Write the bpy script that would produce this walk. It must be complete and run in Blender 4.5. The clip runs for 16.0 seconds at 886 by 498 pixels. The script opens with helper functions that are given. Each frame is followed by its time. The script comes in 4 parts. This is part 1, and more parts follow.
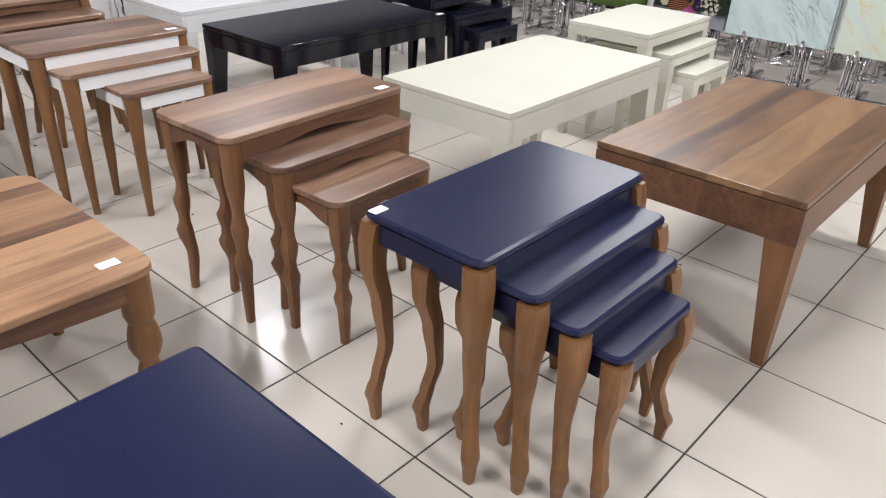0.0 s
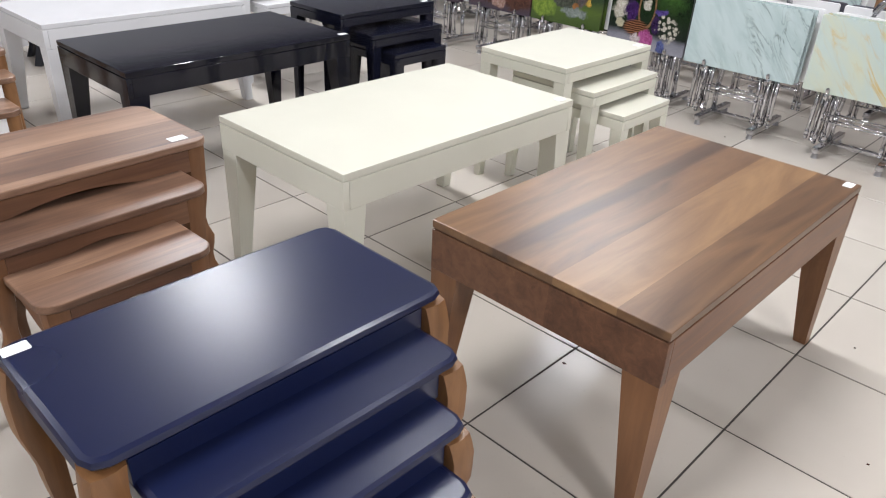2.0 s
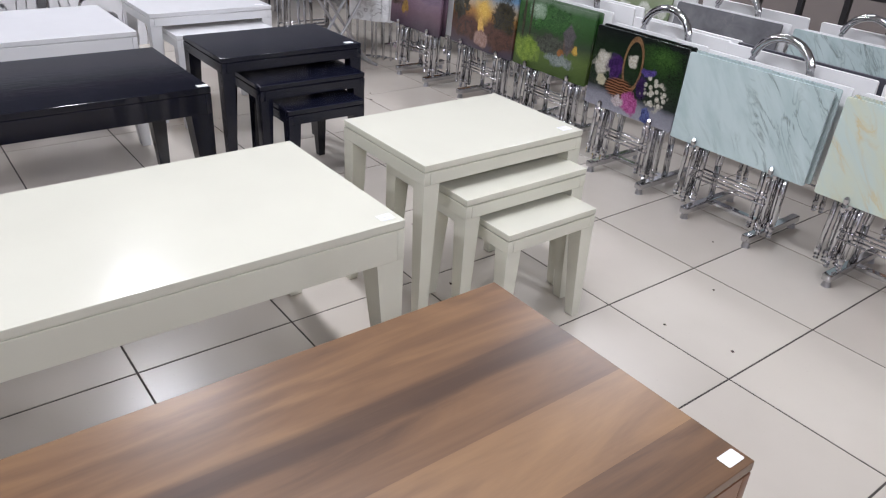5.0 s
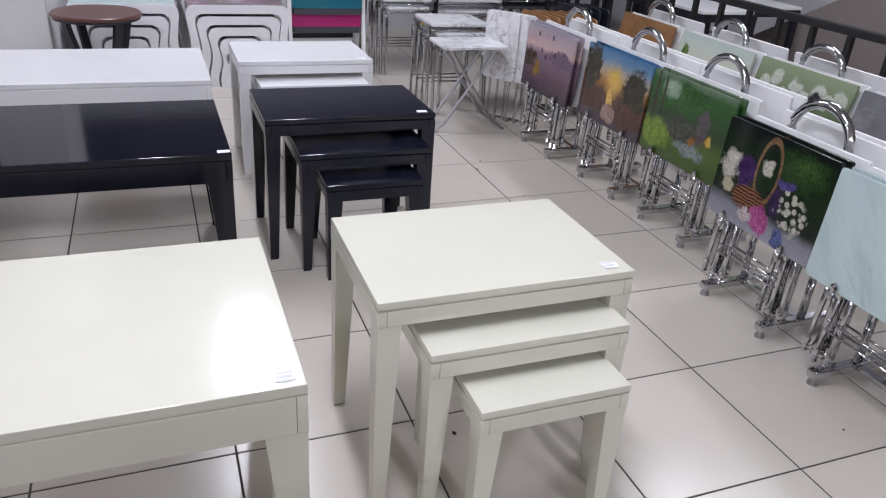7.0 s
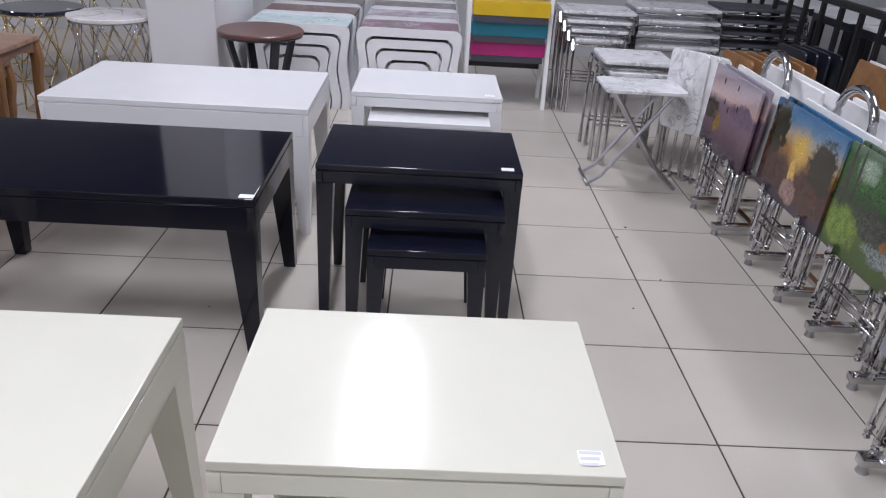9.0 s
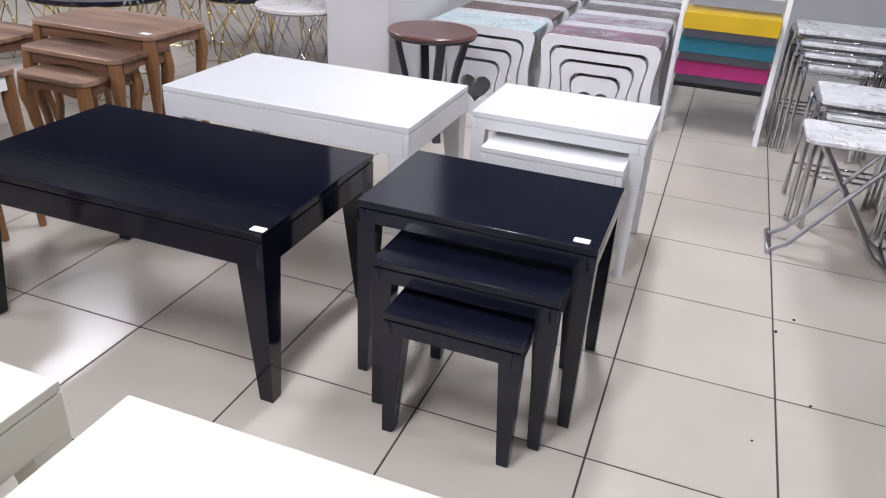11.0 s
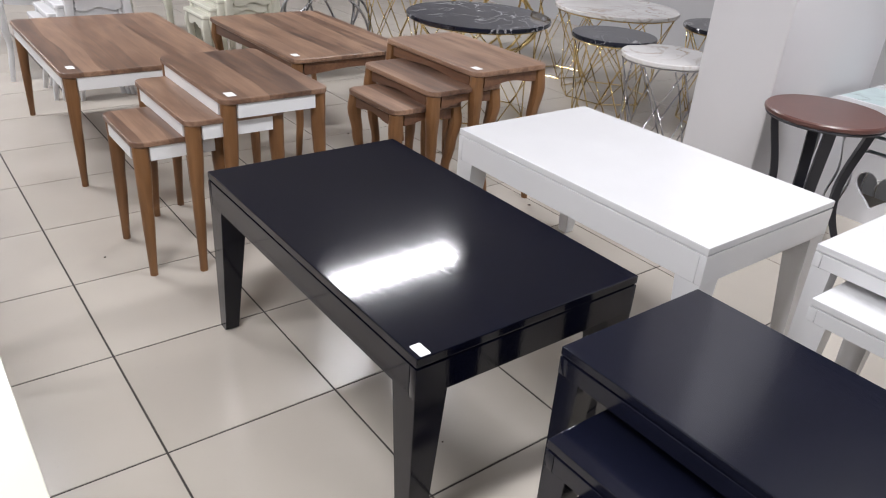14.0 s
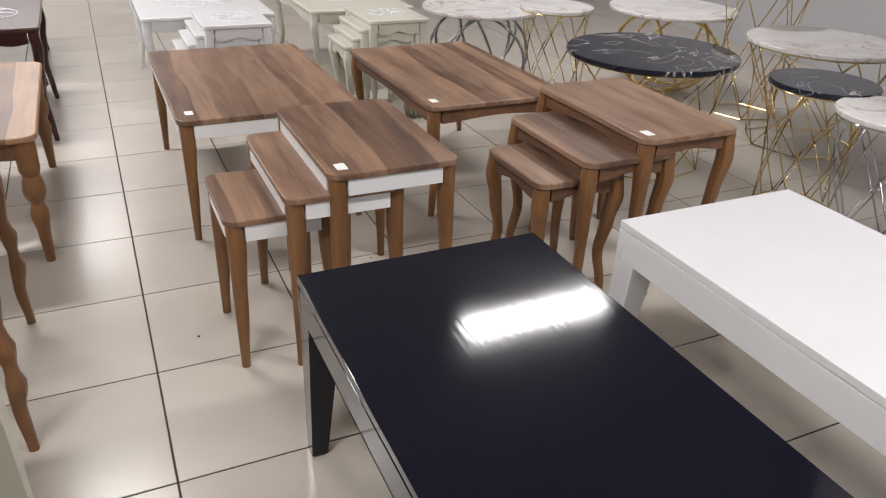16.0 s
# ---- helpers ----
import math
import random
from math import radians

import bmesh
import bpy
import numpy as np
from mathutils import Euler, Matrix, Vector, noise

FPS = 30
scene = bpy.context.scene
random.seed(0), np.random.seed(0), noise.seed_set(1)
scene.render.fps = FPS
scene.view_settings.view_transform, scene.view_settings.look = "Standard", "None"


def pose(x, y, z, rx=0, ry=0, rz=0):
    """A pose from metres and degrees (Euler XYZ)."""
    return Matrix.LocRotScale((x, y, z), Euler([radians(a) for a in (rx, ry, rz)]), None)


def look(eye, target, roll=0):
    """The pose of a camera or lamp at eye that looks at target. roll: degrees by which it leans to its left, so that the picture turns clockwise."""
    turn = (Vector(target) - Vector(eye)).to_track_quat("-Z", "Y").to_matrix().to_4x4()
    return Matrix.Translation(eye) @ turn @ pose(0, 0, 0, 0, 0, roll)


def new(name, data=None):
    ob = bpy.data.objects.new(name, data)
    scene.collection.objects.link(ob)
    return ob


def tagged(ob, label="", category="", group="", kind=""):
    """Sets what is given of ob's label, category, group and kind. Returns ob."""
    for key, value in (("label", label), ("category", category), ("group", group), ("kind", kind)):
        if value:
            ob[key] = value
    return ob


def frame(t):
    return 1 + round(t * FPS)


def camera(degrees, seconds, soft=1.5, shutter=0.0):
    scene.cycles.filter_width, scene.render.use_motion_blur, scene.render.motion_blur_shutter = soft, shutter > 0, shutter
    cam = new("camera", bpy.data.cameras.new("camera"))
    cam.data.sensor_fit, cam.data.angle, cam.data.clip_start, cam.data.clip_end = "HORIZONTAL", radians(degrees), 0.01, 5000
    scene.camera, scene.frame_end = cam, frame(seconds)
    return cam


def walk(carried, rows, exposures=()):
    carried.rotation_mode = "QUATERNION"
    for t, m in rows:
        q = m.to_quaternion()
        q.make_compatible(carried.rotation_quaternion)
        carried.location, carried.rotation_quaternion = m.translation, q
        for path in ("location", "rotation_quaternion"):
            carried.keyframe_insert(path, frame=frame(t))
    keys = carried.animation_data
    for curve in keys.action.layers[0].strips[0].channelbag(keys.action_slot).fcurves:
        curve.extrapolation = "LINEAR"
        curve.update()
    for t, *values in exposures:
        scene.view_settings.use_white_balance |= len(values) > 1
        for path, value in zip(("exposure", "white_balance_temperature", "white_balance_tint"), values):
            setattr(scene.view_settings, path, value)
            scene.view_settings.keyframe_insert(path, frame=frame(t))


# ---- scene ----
cam = camera(61.7, 16.0, 1.15)
PATH = [
    (0, (-0.007, -0.011, 1.256), (-1.18, 1.29, 0.29), 1.4),
    (0.5, (0.021, 0.171, 1.259), (-1.179, 1.449, 0.296), 2.1),
    (1, (0.021, 0.345, 1.251), (-1.19, 1.614, 0.289), 2.2),
    (1.5, (-0.013, 0.562, 1.252), (-1.213, 1.845, 0.295), 2.4),
    (2, (-0.007, 0.733, 1.246), (-1.207, 2.011, 0.283), 2.6),
    (2.5, (0.027, 0.972, 1.249), (-1.205, 2.219, 0.286), 2.2),
    (3, (0.045, 1.154, 1.254), (-1.212, 2.374, 0.289), 2.4),
    (3.5, (0.013, 1.345, 1.247), (-1.267, 2.538, 0.278), 2.5),
    (4, (-0.027, 1.541, 1.267), (-1.324, 2.72, 0.303), 2.5),
    (4.2, (-0.044, 1.6, 1.269), (-1.348, 2.768, 0.302), 2.8),
    (6.3, (-0.241, 2.383, 1.302), (-1.786, 3.269, 0.393), 4.4),
    (6.5, (-0.273, 2.432, 1.303), (-1.848, 3.27, 0.398), 4.4),
    (7, (-0.346, 2.611, 1.292), (-2.001, 3.286, 0.394), 4.2),
    (7.5, (-0.408, 2.803, 1.295), (-2.125, 3.315, 0.405), 4.4),
    (8, (-0.504, 2.949, 1.291), (-2.262, 3.307, 0.407), 4.6),
    (8.5, (-0.645, 3.117, 1.284), (-2.428, 3.321, 0.402), 4.0),
    (9, (-0.743, 3.254, 1.275), (-2.537, 3.31, 0.391), 3.5),
    (11.3, (-1.345, 3.735, 1.294), (-2.974, 3.045, 0.362), 3.2),
    (11.5, (-1.399, 3.756, 1.286), (-2.998, 2.993, 0.358), 3.1),
    (12, (-1.546, 3.862, 1.298), (-3.049, 2.923, 0.369), 3.3),
    (12.5, (-1.649, 3.888, 1.286), (-3.062, 2.819, 0.358), 4.1),
    (13, (-1.745, 3.828, 1.279), (-3.047, 2.627, 0.35), 4.3),
    (13.5, (-1.845, 3.73, 1.282), (-3.038, 2.418, 0.357), 4.3),
    (14, (-1.917, 3.661, 1.287), (-3.018, 2.274, 0.358), 4.2),
    (14.5, (-2.014, 3.575, 1.283), (-3.021, 2.124, 0.344), 3.9),
    (15, (-2.143, 3.48, 1.288), (-3.056, 1.972, 0.342), 3.7),
    (15.5, (-2.205, 3.363, 1.308), (-3.019, 1.802, 0.36), 2.9),
    (16, (-2.243, 3.201, 1.319), (-3.005, 1.607, 0.382), 2.3),
]
walk(cam, [(t, look(eye, target, roll)) for t, eye, target, roll in PATH],
     [(0, 0.25, 6380, 10), (3, 0.20, 6220, 9), (6.5, -0.24, 6000, 14), (9, -0.26, 5950, 14), (11.5, 0.15, 6150, 12), (14, 0.08, 6350, 10), (16, -0.10, 6700, 10)])

# ---- light ----
world = bpy.data.worlds.new("world")
scene.world = world
world.use_nodes = True
world.node_tree.nodes["Background"].inputs[0].default_value = (0.8, 0.85, 1.0, 1)
world.node_tree.nodes["Background"].inputs[1].default_value = 0.25
CEIL = 2.95
# place of each unseen ceiling light, and its watts; x -1.5, -1.4, 2.2 are added fill
LAMPS = [(-5.1, -1.0, 50), (-4.62, 3.05, 54), (-1.6, -5.6, 62), (-1.5, -1.0, 72), (-1.4, 2.9, 52), (2.2, 0.9, 75), (2.2, 4.6, 48), (-3.1, 5.9, 42)]


# ---- materials ----
def sock(node, name):
    return node.inputs[name]


class Tree:
    def __init__(self, name):
        self.m = bpy.data.materials.new(name)
        self.m.use_nodes = True
        self.nt = self.m.node_tree
        self.b = self.nt.nodes["Principled BSDF"]

    def node(self, kind, **kw):
        n = self.nt.nodes.new(kind)
        for k, v in kw.items():
            if k == "operation":
                n.operation = v
            elif k == "data_type":
                n.data_type = v
            elif k == "blend_type":
                n.blend_type = v
        return n

    def put(self, value, socket):
        if isinstance(value, bpy.types.NodeSocket):
            self.nt.links.new(value, socket)
        else:
            socket.default_value = value

    def math(self, op, a, b=0.0):
        n = self.node("ShaderNodeMath", operation=op)
        self.put(a, n.inputs[0])
        self.put(b, n.inputs[1])
        return n.outputs[0]

    def coords(self, scale=(1, 1, 1), shuffle=True):
        c = self.node("ShaderNodeTexCoord").outputs["Object"]
        if shuffle:
            r = self.node("ShaderNodeObjectInfo").outputs["Random"]
            v = self.node("ShaderNodeVectorMath", operation="ADD")
            self.put(c, v.inputs[0])
            mul = self.math("MULTIPLY", r, 37.0)
            self.put(mul, v.inputs[1])
            c = v.outputs[0]
        m = self.node("ShaderNodeMapping")
        self.put(c, m.inputs["Vector"])
        m.inputs["Scale"].default_value = scale
        return m.outputs[0]

    def noise(self, vec, scale, detail=4.0, rough=0.55, distortion=0.0):
        n = self.node("ShaderNodeTexNoise")
        self.put(vec, n.inputs["Vector"])
        n.inputs["Scale"].default_value = scale
        n.inputs["Detail"].default_value = detail
        n.inputs["Roughness"].default_value = rough
        n.inputs["Distortion"].default_value = distortion
        return n.outputs["Fac"]

    def ramp(self, fac, stops, mode="LINEAR"):
        n = self.node("ShaderNodeValToRGB")
        n.color_ramp.interpolation = mode
        self.put(fac, n.inputs[0])
        e = n.color_ramp.elements
        while len(e) < len(stops):
            e.new(0.5)
        for el, (p, c) in zip(e, stops):
            el.position = p
            el.color = (*c, 1)
        return n.outputs[0]

    def mix(self, fac, a, b, blend="MIX"):
        n = self.node("ShaderNodeMix", data_type="RGBA", blend_type=blend)
        self.put(fac, n.inputs[0])
        self.put(a if isinstance(a, bpy.types.NodeSocket) else (*a, 1), n.inputs[6])
        self.put(b if isinstance(b, bpy.types.NodeSocket) else (*b, 1), n.inputs[7])
        return n.outputs[2]

    def bump(self, height, strength=0.1, distance=0.002):
        n = self.node("ShaderNodeBump")
        n.inputs["Strength"].default_value = strength
        n.inputs["Distance"].default_value = distance
        self.put(height, n.inputs["Height"])
        self.put(n.outputs[0], self.b.inputs["Normal"])

    def out(self, colour=None, rough=None, metal=None, coat=None):
        if colour is not None:
            self.put(colour if isinstance(colour, bpy.types.NodeSocket) else (*colour, 1), self.b.inputs["Base Color"])
        if rough is not None:
            self.put(rough, self.b.inputs["Roughness"])
        if metal is not None:
            self.put(metal, self.b.inputs["Metallic"])
        if coat is not None:
            self.b.inputs["Coat Weight"].default_value = coat[0]
            self.b.inputs["Coat Roughness"].default_value = coat[1]
        return self.m


def paint(name, colour, rough, var=0.06, scale=7.0, bump=0.03, metal=0.0, coat=None):
    """Painted or plain surface with faint mottling and fine grain."""
    t = Tree(name)
    v = t.coords()
    big = t.noise(v, scale, 3.0)
    fine = t.noise(v, scale * 45, 2.0)
    lo = tuple(c * (1 - var) for c in colour)
    hi = tuple(min(1, c * (1 + var)) for c in colour)
    col = t.ramp(big, [(0.3, lo), (0.7, hi)])
    r = t.math("ADD", t.math("MULTIPLY", big, 0.03), rough - 0.015)
    if bump:
        t.bump(fine, bump, 0.001)
    return t.out(col, r, metal, coat)


def walnut(name, dark, mid, light, strip=0.12, rough=0.33, contrast=1.0, band=None, wobble=0.45, shuffle=True, shift=0.0, boards=None):
    """Walnut boards laid along y, with grain, a dark heart streak and board-to-board tone."""
    t = Tree(name)
    v = t.coords((1, 1, 1), shuffle)
    sep = t.node("ShaderNodeSeparateXYZ")
    t.put(v, sep.inputs[0])
    slow = t.noise(t.coords((3.0, 0.9, 3.0)), 1.0, 2.0)
    edge = t.math("ADD", t.math("DIVIDE", sep.outputs[0], strip), t.math("ADD", t.math("MULTIPLY", slow, wobble), shift))
    cell = t.math("FLOOR", edge)
    wn = t.node("ShaderNodeTexWhiteNoise")
    wn.inputs[0].default_value = (0, 0, 0)
    comb = t.node("ShaderNodeCombineXYZ")
    t.put(cell, comb.inputs[0])
    t.put(comb.outputs[0], wn.inputs[0])
    tone = wn.outputs["Value"]
    grain = t.noise(t.coords((26.0, 1.1, 26.0)), 1.6, 6.0, 0.62, 0.9)
    fine = t.noise(t.coords((150.0, 5.0, 150.0)), 2.0, 3.0, 0.6)
    cloud = t.noise(t.coords((6.0, 1.6, 6.0)), 1.0, 3.0, 0.5, 1.5)
    if boards:
        # fixed boards: (share of the width at which each begins, tone)
        tone = t.ramp(t.math("ADD", t.math("DIVIDE", sep.outputs[0], 0.6), 0.5), [(p, (v, v, v)) for p, v in boards], "CONSTANT")
        grain = t.math("ADD", t.math("MULTIPLY", grain, 0.28), 0.36)
        cloud = t.noise(t.coords((9.0, 1.5, 9.0)), 1.0, 4.0, 0.5, 2.6)
    f = t.math("ADD", t.math("MULTIPLY", tone, 0.45 * contrast), t.math("MULTIPLY", grain, 0.52))
    f = t.math("ADD", f, t.math("MULTIPLY", cloud, 0.42))
    f = t.math("ADD", f, t.math("MULTIPLY", fine, 0.03 if boards else 0.10))
    lift = 0.10 if boards else 0.0
    col = t.ramp(f, [(0.40 + lift, dark), (0.62 + lift, mid), (0.86 + lift, light)])
    streak = t.ramp(t.noise(t.coords((9.0, 0.7, 9.0)), 1.0, 5.0, 0.6, 1.2), [(0.62, (0, 0, 0)), (0.72, (1, 1, 1))])
    col = t.mix(t.math("MULTIPLY", streak, 0.2 if boards else 0.75), col, dark)
    if band is not None:
        # dark heartwood band and one knot
        line = t.math("ADD", t.math("SUBTRACT", sep.outputs[0], band), t.math("MULTIPLY", t.math("SUBTRACT", slow, 0.5), 0.10))
        line = t.math("ADD", t.math("DIVIDE", t.math("ABSOLUTE", line), 0.036), t.math("MULTIPLY", t.math("SUBTRACT", grain, 0.5), 1.6))
        col = t.mix(t.ramp(line, [(0.55, (0.72, 0.72, 0.72)), (0.98, (0, 0, 0))]), col, dark)
        kx = t.math("DIVIDE", t.math("SUBTRACT", sep.outputs[0], 0.13), 0.05)
        ky = t.math("DIVIDE", t.math("SUBTRACT", sep.outputs[1], 0.06), 0.085)
        d = t.math("SQRT", t.math("ADD", t.math("MULTIPLY", kx, kx), t.math("MULTIPLY", ky, ky)))
        d = t.math("ADD", d, t.math("MULTIPLY", cloud, 3.2))
        rings = t.math("MULTIPLY", t.math("ABSOLUTE", t.math("SINE", t.math("MULTIPLY", d, 4.5))), t.math("POWER", 0.42, d))
        col = t.mix(t.ramp(rings, [(0.22, (0, 0, 0)), (0.42, (0.38, 0.38, 0.38))]), col, dark)
    t.bump(fine, 0.12, 0.0006)
    return t.out(col, t.math("ADD", t.math("MULTIPLY", grain, 0.16), rough - 0.08))


def lacquer(name, colour, rough):
    """Dark sprayed lacquer whose sheen is broken by long brush-like ripples."""
    t = Tree(name)
    ripple = t.noise(t.coords((70.0, 9.0, 20.0)), 1.0, 3.0, 0.6)
    big = t.noise(t.coords(), 4.0, 3.0)
    col = t.ramp(big, [(0.3, tuple(c * 0.9 for c in colour)), (0.7, tuple(c * 1.1 for c in colour))])
    t.bump(ripple, 0.15, 0.001)
    return t.out(col, t.math("ADD", t.math("MULTIPLY", big, 0.06), rough - 0.03))


def turned_wood(name, lo, hi, rough=0.4):
    t = Tree(name)
    g = t.noise(t.coords((30.0, 30.0, 2.5)), 1.5, 5.0, 0.6, 0.6)
    c = t.noise(t.coords((3.0, 3.0, 3.0)), 1.5, 2.0)
    f = t.math("ADD", t.math("MULTIPLY", g, 0.6), t.math("MULTIPLY", c, 0.4))
    t.bump(g, 0.08, 0.0006)
    return t.out(t.ramp(f, [(0.3, lo), (0.7, hi)]), rough)


def marble(name, base, vein, second, scale=3.0, width=0.03, rough=0.12):
    t = Tree(name)
    v = t.coords((1, 1, 1))
    n = t.noise(v, scale, 6.0, 0.55, 1.6)
    d = t.math("ABSOLUTE", t.math("SUBTRACT", n, 0.5))
    line = t.ramp(d, [(0.0, (1, 1, 1)), (width, (0, 0, 0))])
    mask = t.ramp(t.noise(v, scale * 0.7, 2.0), [(0.42, (0, 0, 0)), (0.62, (1, 1, 1))])
    body = t.ramp(t.noise(v, scale * 1.3, 5.0, 0.6, 0.8), [(0.3, second), (0.65, base)])
    col = t.mix(t.math("MULTIPLY", line, mask), body, vein)
    return t.out(col, rough)


def marble_print(name, base, cloud, vein, scale=6.0, width=0.03):
    """Printed pale marble: slanting soft veins and clouds across an upright face."""
    t = Tree(name)
    v = t.coords()
    m = t.node("ShaderNodeMapping")
    t.put(v, m.inputs["Vector"])
    m.inputs["Rotation"].default_value = (0, radians(-52), 0)
    turned = m.outputs[0]
    m = t.node("ShaderNodeMapping")
    t.put(turned, m.inputs["Vector"])
    m.inputs["Scale"].default_value = (0.38, 1.0, 1.5)
    n = t.noise(m.outputs[0], scale, 5.0, 0.55, 0.9)
    d = t.math("ABSOLUTE", t.math("SUBTRACT", n, 0.5))
    line = t.ramp(d, [(0.0, (1, 1, 1)), (width * 0.35, (0.5, 0.5, 0.5)), (width, (0, 0, 0))])
    mask = t.ramp(t.noise(m.outputs[0], scale * 0.8, 2.0), [(0.45, (0, 0, 0)), (0.66, (0.85, 0.85, 0.85))])
    body = t.ramp(t.noise(m.outputs[0], scale * 0.9, 4.0, 0.6, 0.6), [(0.35, cloud), (0.6, base)])
    return t.out(t.mix(t.math("MULTIPLY", line, mask), body, vein), 0.1)


def chrome(name, colour=(0.56, 0.56, 0.58), rough=0.07):
    t = Tree(name)
    n = t.noise(t.coords(), 60.0, 2.0)
    return t.out(colour, t.math("ADD", t.math("MULTIPLY", n, 0.08), rough - 0.04), 1.0)


def picture(name, stops, shapes, rough=0.1, fine=0.55):
    """A glossy printed picture: a sky-to-ground wash, then soft-edged painted masses.
    shapes: x, z, half width, half height, raggedness, dark colour, light colour, kind."""
    t = Tree(name)
    v = t.coords((1, 1, 1), False)
    sep = t.node("ShaderNodeSeparateXYZ")
    t.put(v, sep.inputs[0])
    wash = t.noise(v, 9.0, 4.0)
    bend = t.node("ShaderNodeTexNoise")
    t.put(v, bend.inputs["Vector"])
    bend.inputs["Scale"].default_value = 16.0
    bend.inputs["Detail"].default_value = 5.0
    off = t.node("ShaderNodeVectorMath", operation="MULTIPLY_ADD")
    t.put(bend.outputs["Color"], off.inputs[0])
    off.inputs[1].default_value = (0.075, 0.075, 0.075)
    shift = t.node("ShaderNodeVectorMath", operation="ADD")
    t.put(v, off.inputs[2])
    t.put(off.outputs[0], shift.inputs[0])
    shift.inputs[1].default_value = (-0.0375, -0.0375, -0.0375)
    sep2 = t.node("ShaderNodeSeparateXYZ")
    t.put(shift.outputs[0], sep2.inputs[0])
    leaf = t.noise(v, 34.0, 6.0, 0.75)
    grit = t.noise(v, 210.0, 3.0, 0.65)
    vor = t.node("ShaderNodeTexVoronoi")
    t.put(v, vor.inputs["Vector"])
    vor.inputs["Scale"].default_value = 48.0
    f = t.math("ADD", t.math("MULTIPLY", sep.outputs[2], 2.98), t.math("ADD", 0.44, t.math("MULTIPLY", wash, 0.12)))
    col = t.ramp(f, stops)
    for u, z, ru, rz, ragged, lo, hi, kind in shapes:
        crisp = kind in ("hoop", "roof", "weave") or ru < 0.015
        axes = sep if crisp else sep2
        dx = t.math("DIVIDE", t.math("SUBTRACT", axes.outputs[0], u), ru)
        dz = t.math("DIVIDE", t.math("SUBTRACT", axes.outputs[2], z), rz)
        d = t.math("SQRT", t.math("ADD", t.math("MULTIPLY", dx, dx), t.math("MULTIPLY", dz, dz)))
        if kind == "hoop":
            d = t.math("MULTIPLY", t.math("ABSOLUTE", t.math("SUBTRACT", d, 1.0)), 8.5)
        if kind == "roof":
            d = t.math("ADD", t.math("ABSOLUTE", dx), t.math("MAXIMUM", dz, t.math("MULTIPLY", dz, -0.45)))
        d = t.math("ADD", d, t.math("MULTIPLY", t.math("SUBTRACT", leaf, 0.5), ragged))
        mask = t.ramp(d, [(0.35 if kind == "glow" else 0.72, (1, 1, 1)), (1.0, (0, 0, 0))])
        if kind == "bloom":
            mask = t.math("MULTIPLY", mask, t.ramp(vor.outputs["Distance"], [(0.42, (1, 1, 1)), (0.58, (0, 0, 0))]))
        if kind == "weave":
            wv = t.node("ShaderNodeTexWave")
            wv.bands_direction = "Z"
            t.put(v, wv.inputs["Vector"])
            wv.inputs["Scale"].default_value = 28.0
            wv.inputs["Distortion"].default_value = 3.0
            body = t.ramp(wv.outputs["Fac"], [(0.2, lo), (0.8, hi)])
        else:
            body = t.ramp(t.math("ADD", t.math("MULTIPLY", leaf, 0.5), t.math("MULTIPLY", grit, 0.5)), [(0.38, lo), (0.62, hi)])
        col = t.mix(mask, col, body)
    shade = t.ramp(grit, [(0.30, (0.32, 0.32, 0.32)), (0.62, (0.85, 0.85, 0.85))])
    return t.out(t.mix(fine, col, shade, "MULTIPLY"), rough)


M_WALNUT = walnut("walnut_boards", (0.052, 0.032, 0.024), (0.168, 0.094, 0.050), (0.31, 0.185, 0.092), 0.14, 0.31, 1.1, -0.10, 0.0, False, 0.37, ((0.0, 0.50), (0.33, 0.40), (0.56, 0.68), (0.81, 0.36)))
M_LAMINATE = walnut("walnut_laminate", (0.055, 0.030, 0.022), (0.185, 0.104, 0.066), (0.36, 0.222, 0.145), 0.075, 0.32, 0.6, None, 1.6)
M_LAMINATE_PALE = walnut("pale_walnut_laminate", (0.055, 0.030, 0.020), (0.205, 0.108, 0.060), (0.38, 0.22, 0.12), 0.06, 0.38, 0.8, None, 1.2)
M_WALNUT_EDGE = walnut("walnut_apron", (0.06, 0.028, 0.017), (0.14, 0.066, 0.036), (0.23, 0.115, 0.06), 0.3, 0.4, 0.4)
M_OAKLEG = turned_wood("stained_beech", (0.135, 0.060, 0.022), (0.265, 0.128, 0.050))
M_WALNUT_LEG = turned_wood("walnut_stained_leg", (0.13, 0.058, 0.026), (0.24, 0.115, 0.05))
M_NAVY = paint("navy_lacquer", (0.006, 0.010, 0.042), 0.28, 0.05, 5.0, 0.03)
M_NAVYBLACK = lacquer("black_blue_gloss_lacquer", (0.006, 0.007, 0.016), 0.15)
M_BLACK = lacquer("black_gloss_lacquer", (0.0022, 0.0027, 0.009), 0.085)
M_CREAM = paint("cream_gloss_lacquer", (0.65, 0.64, 0.545), 0.14, 0.02, 4.0, 0.02)
M_WHITE = paint("white_gloss_lacquer", (0.71, 0.71, 0.72), 0.14, 0.02, 4.0, 0.02)
M_APRON_WHITE = paint("white_satin_paint", (0.80, 0.80, 0.80), 0.4, 0.02, 5.0, 0.03)
M_MDF = paint("white_painted_board", (0.74, 0.74, 0.76), 0.42, 0.03, 5.0, 0.05)
M_STICKER = paint("white_paper", (0.82, 0.82, 0.82), 0.6, 0.03, 40.0, 0.02)
M_INK = paint("grey_print", (0.60, 0.60, 0.64), 0.6)
M_WALL = paint("white_wall_paint", (0.66, 0.65, 0.66), 0.7, 0.04, 1.2, 0.12)
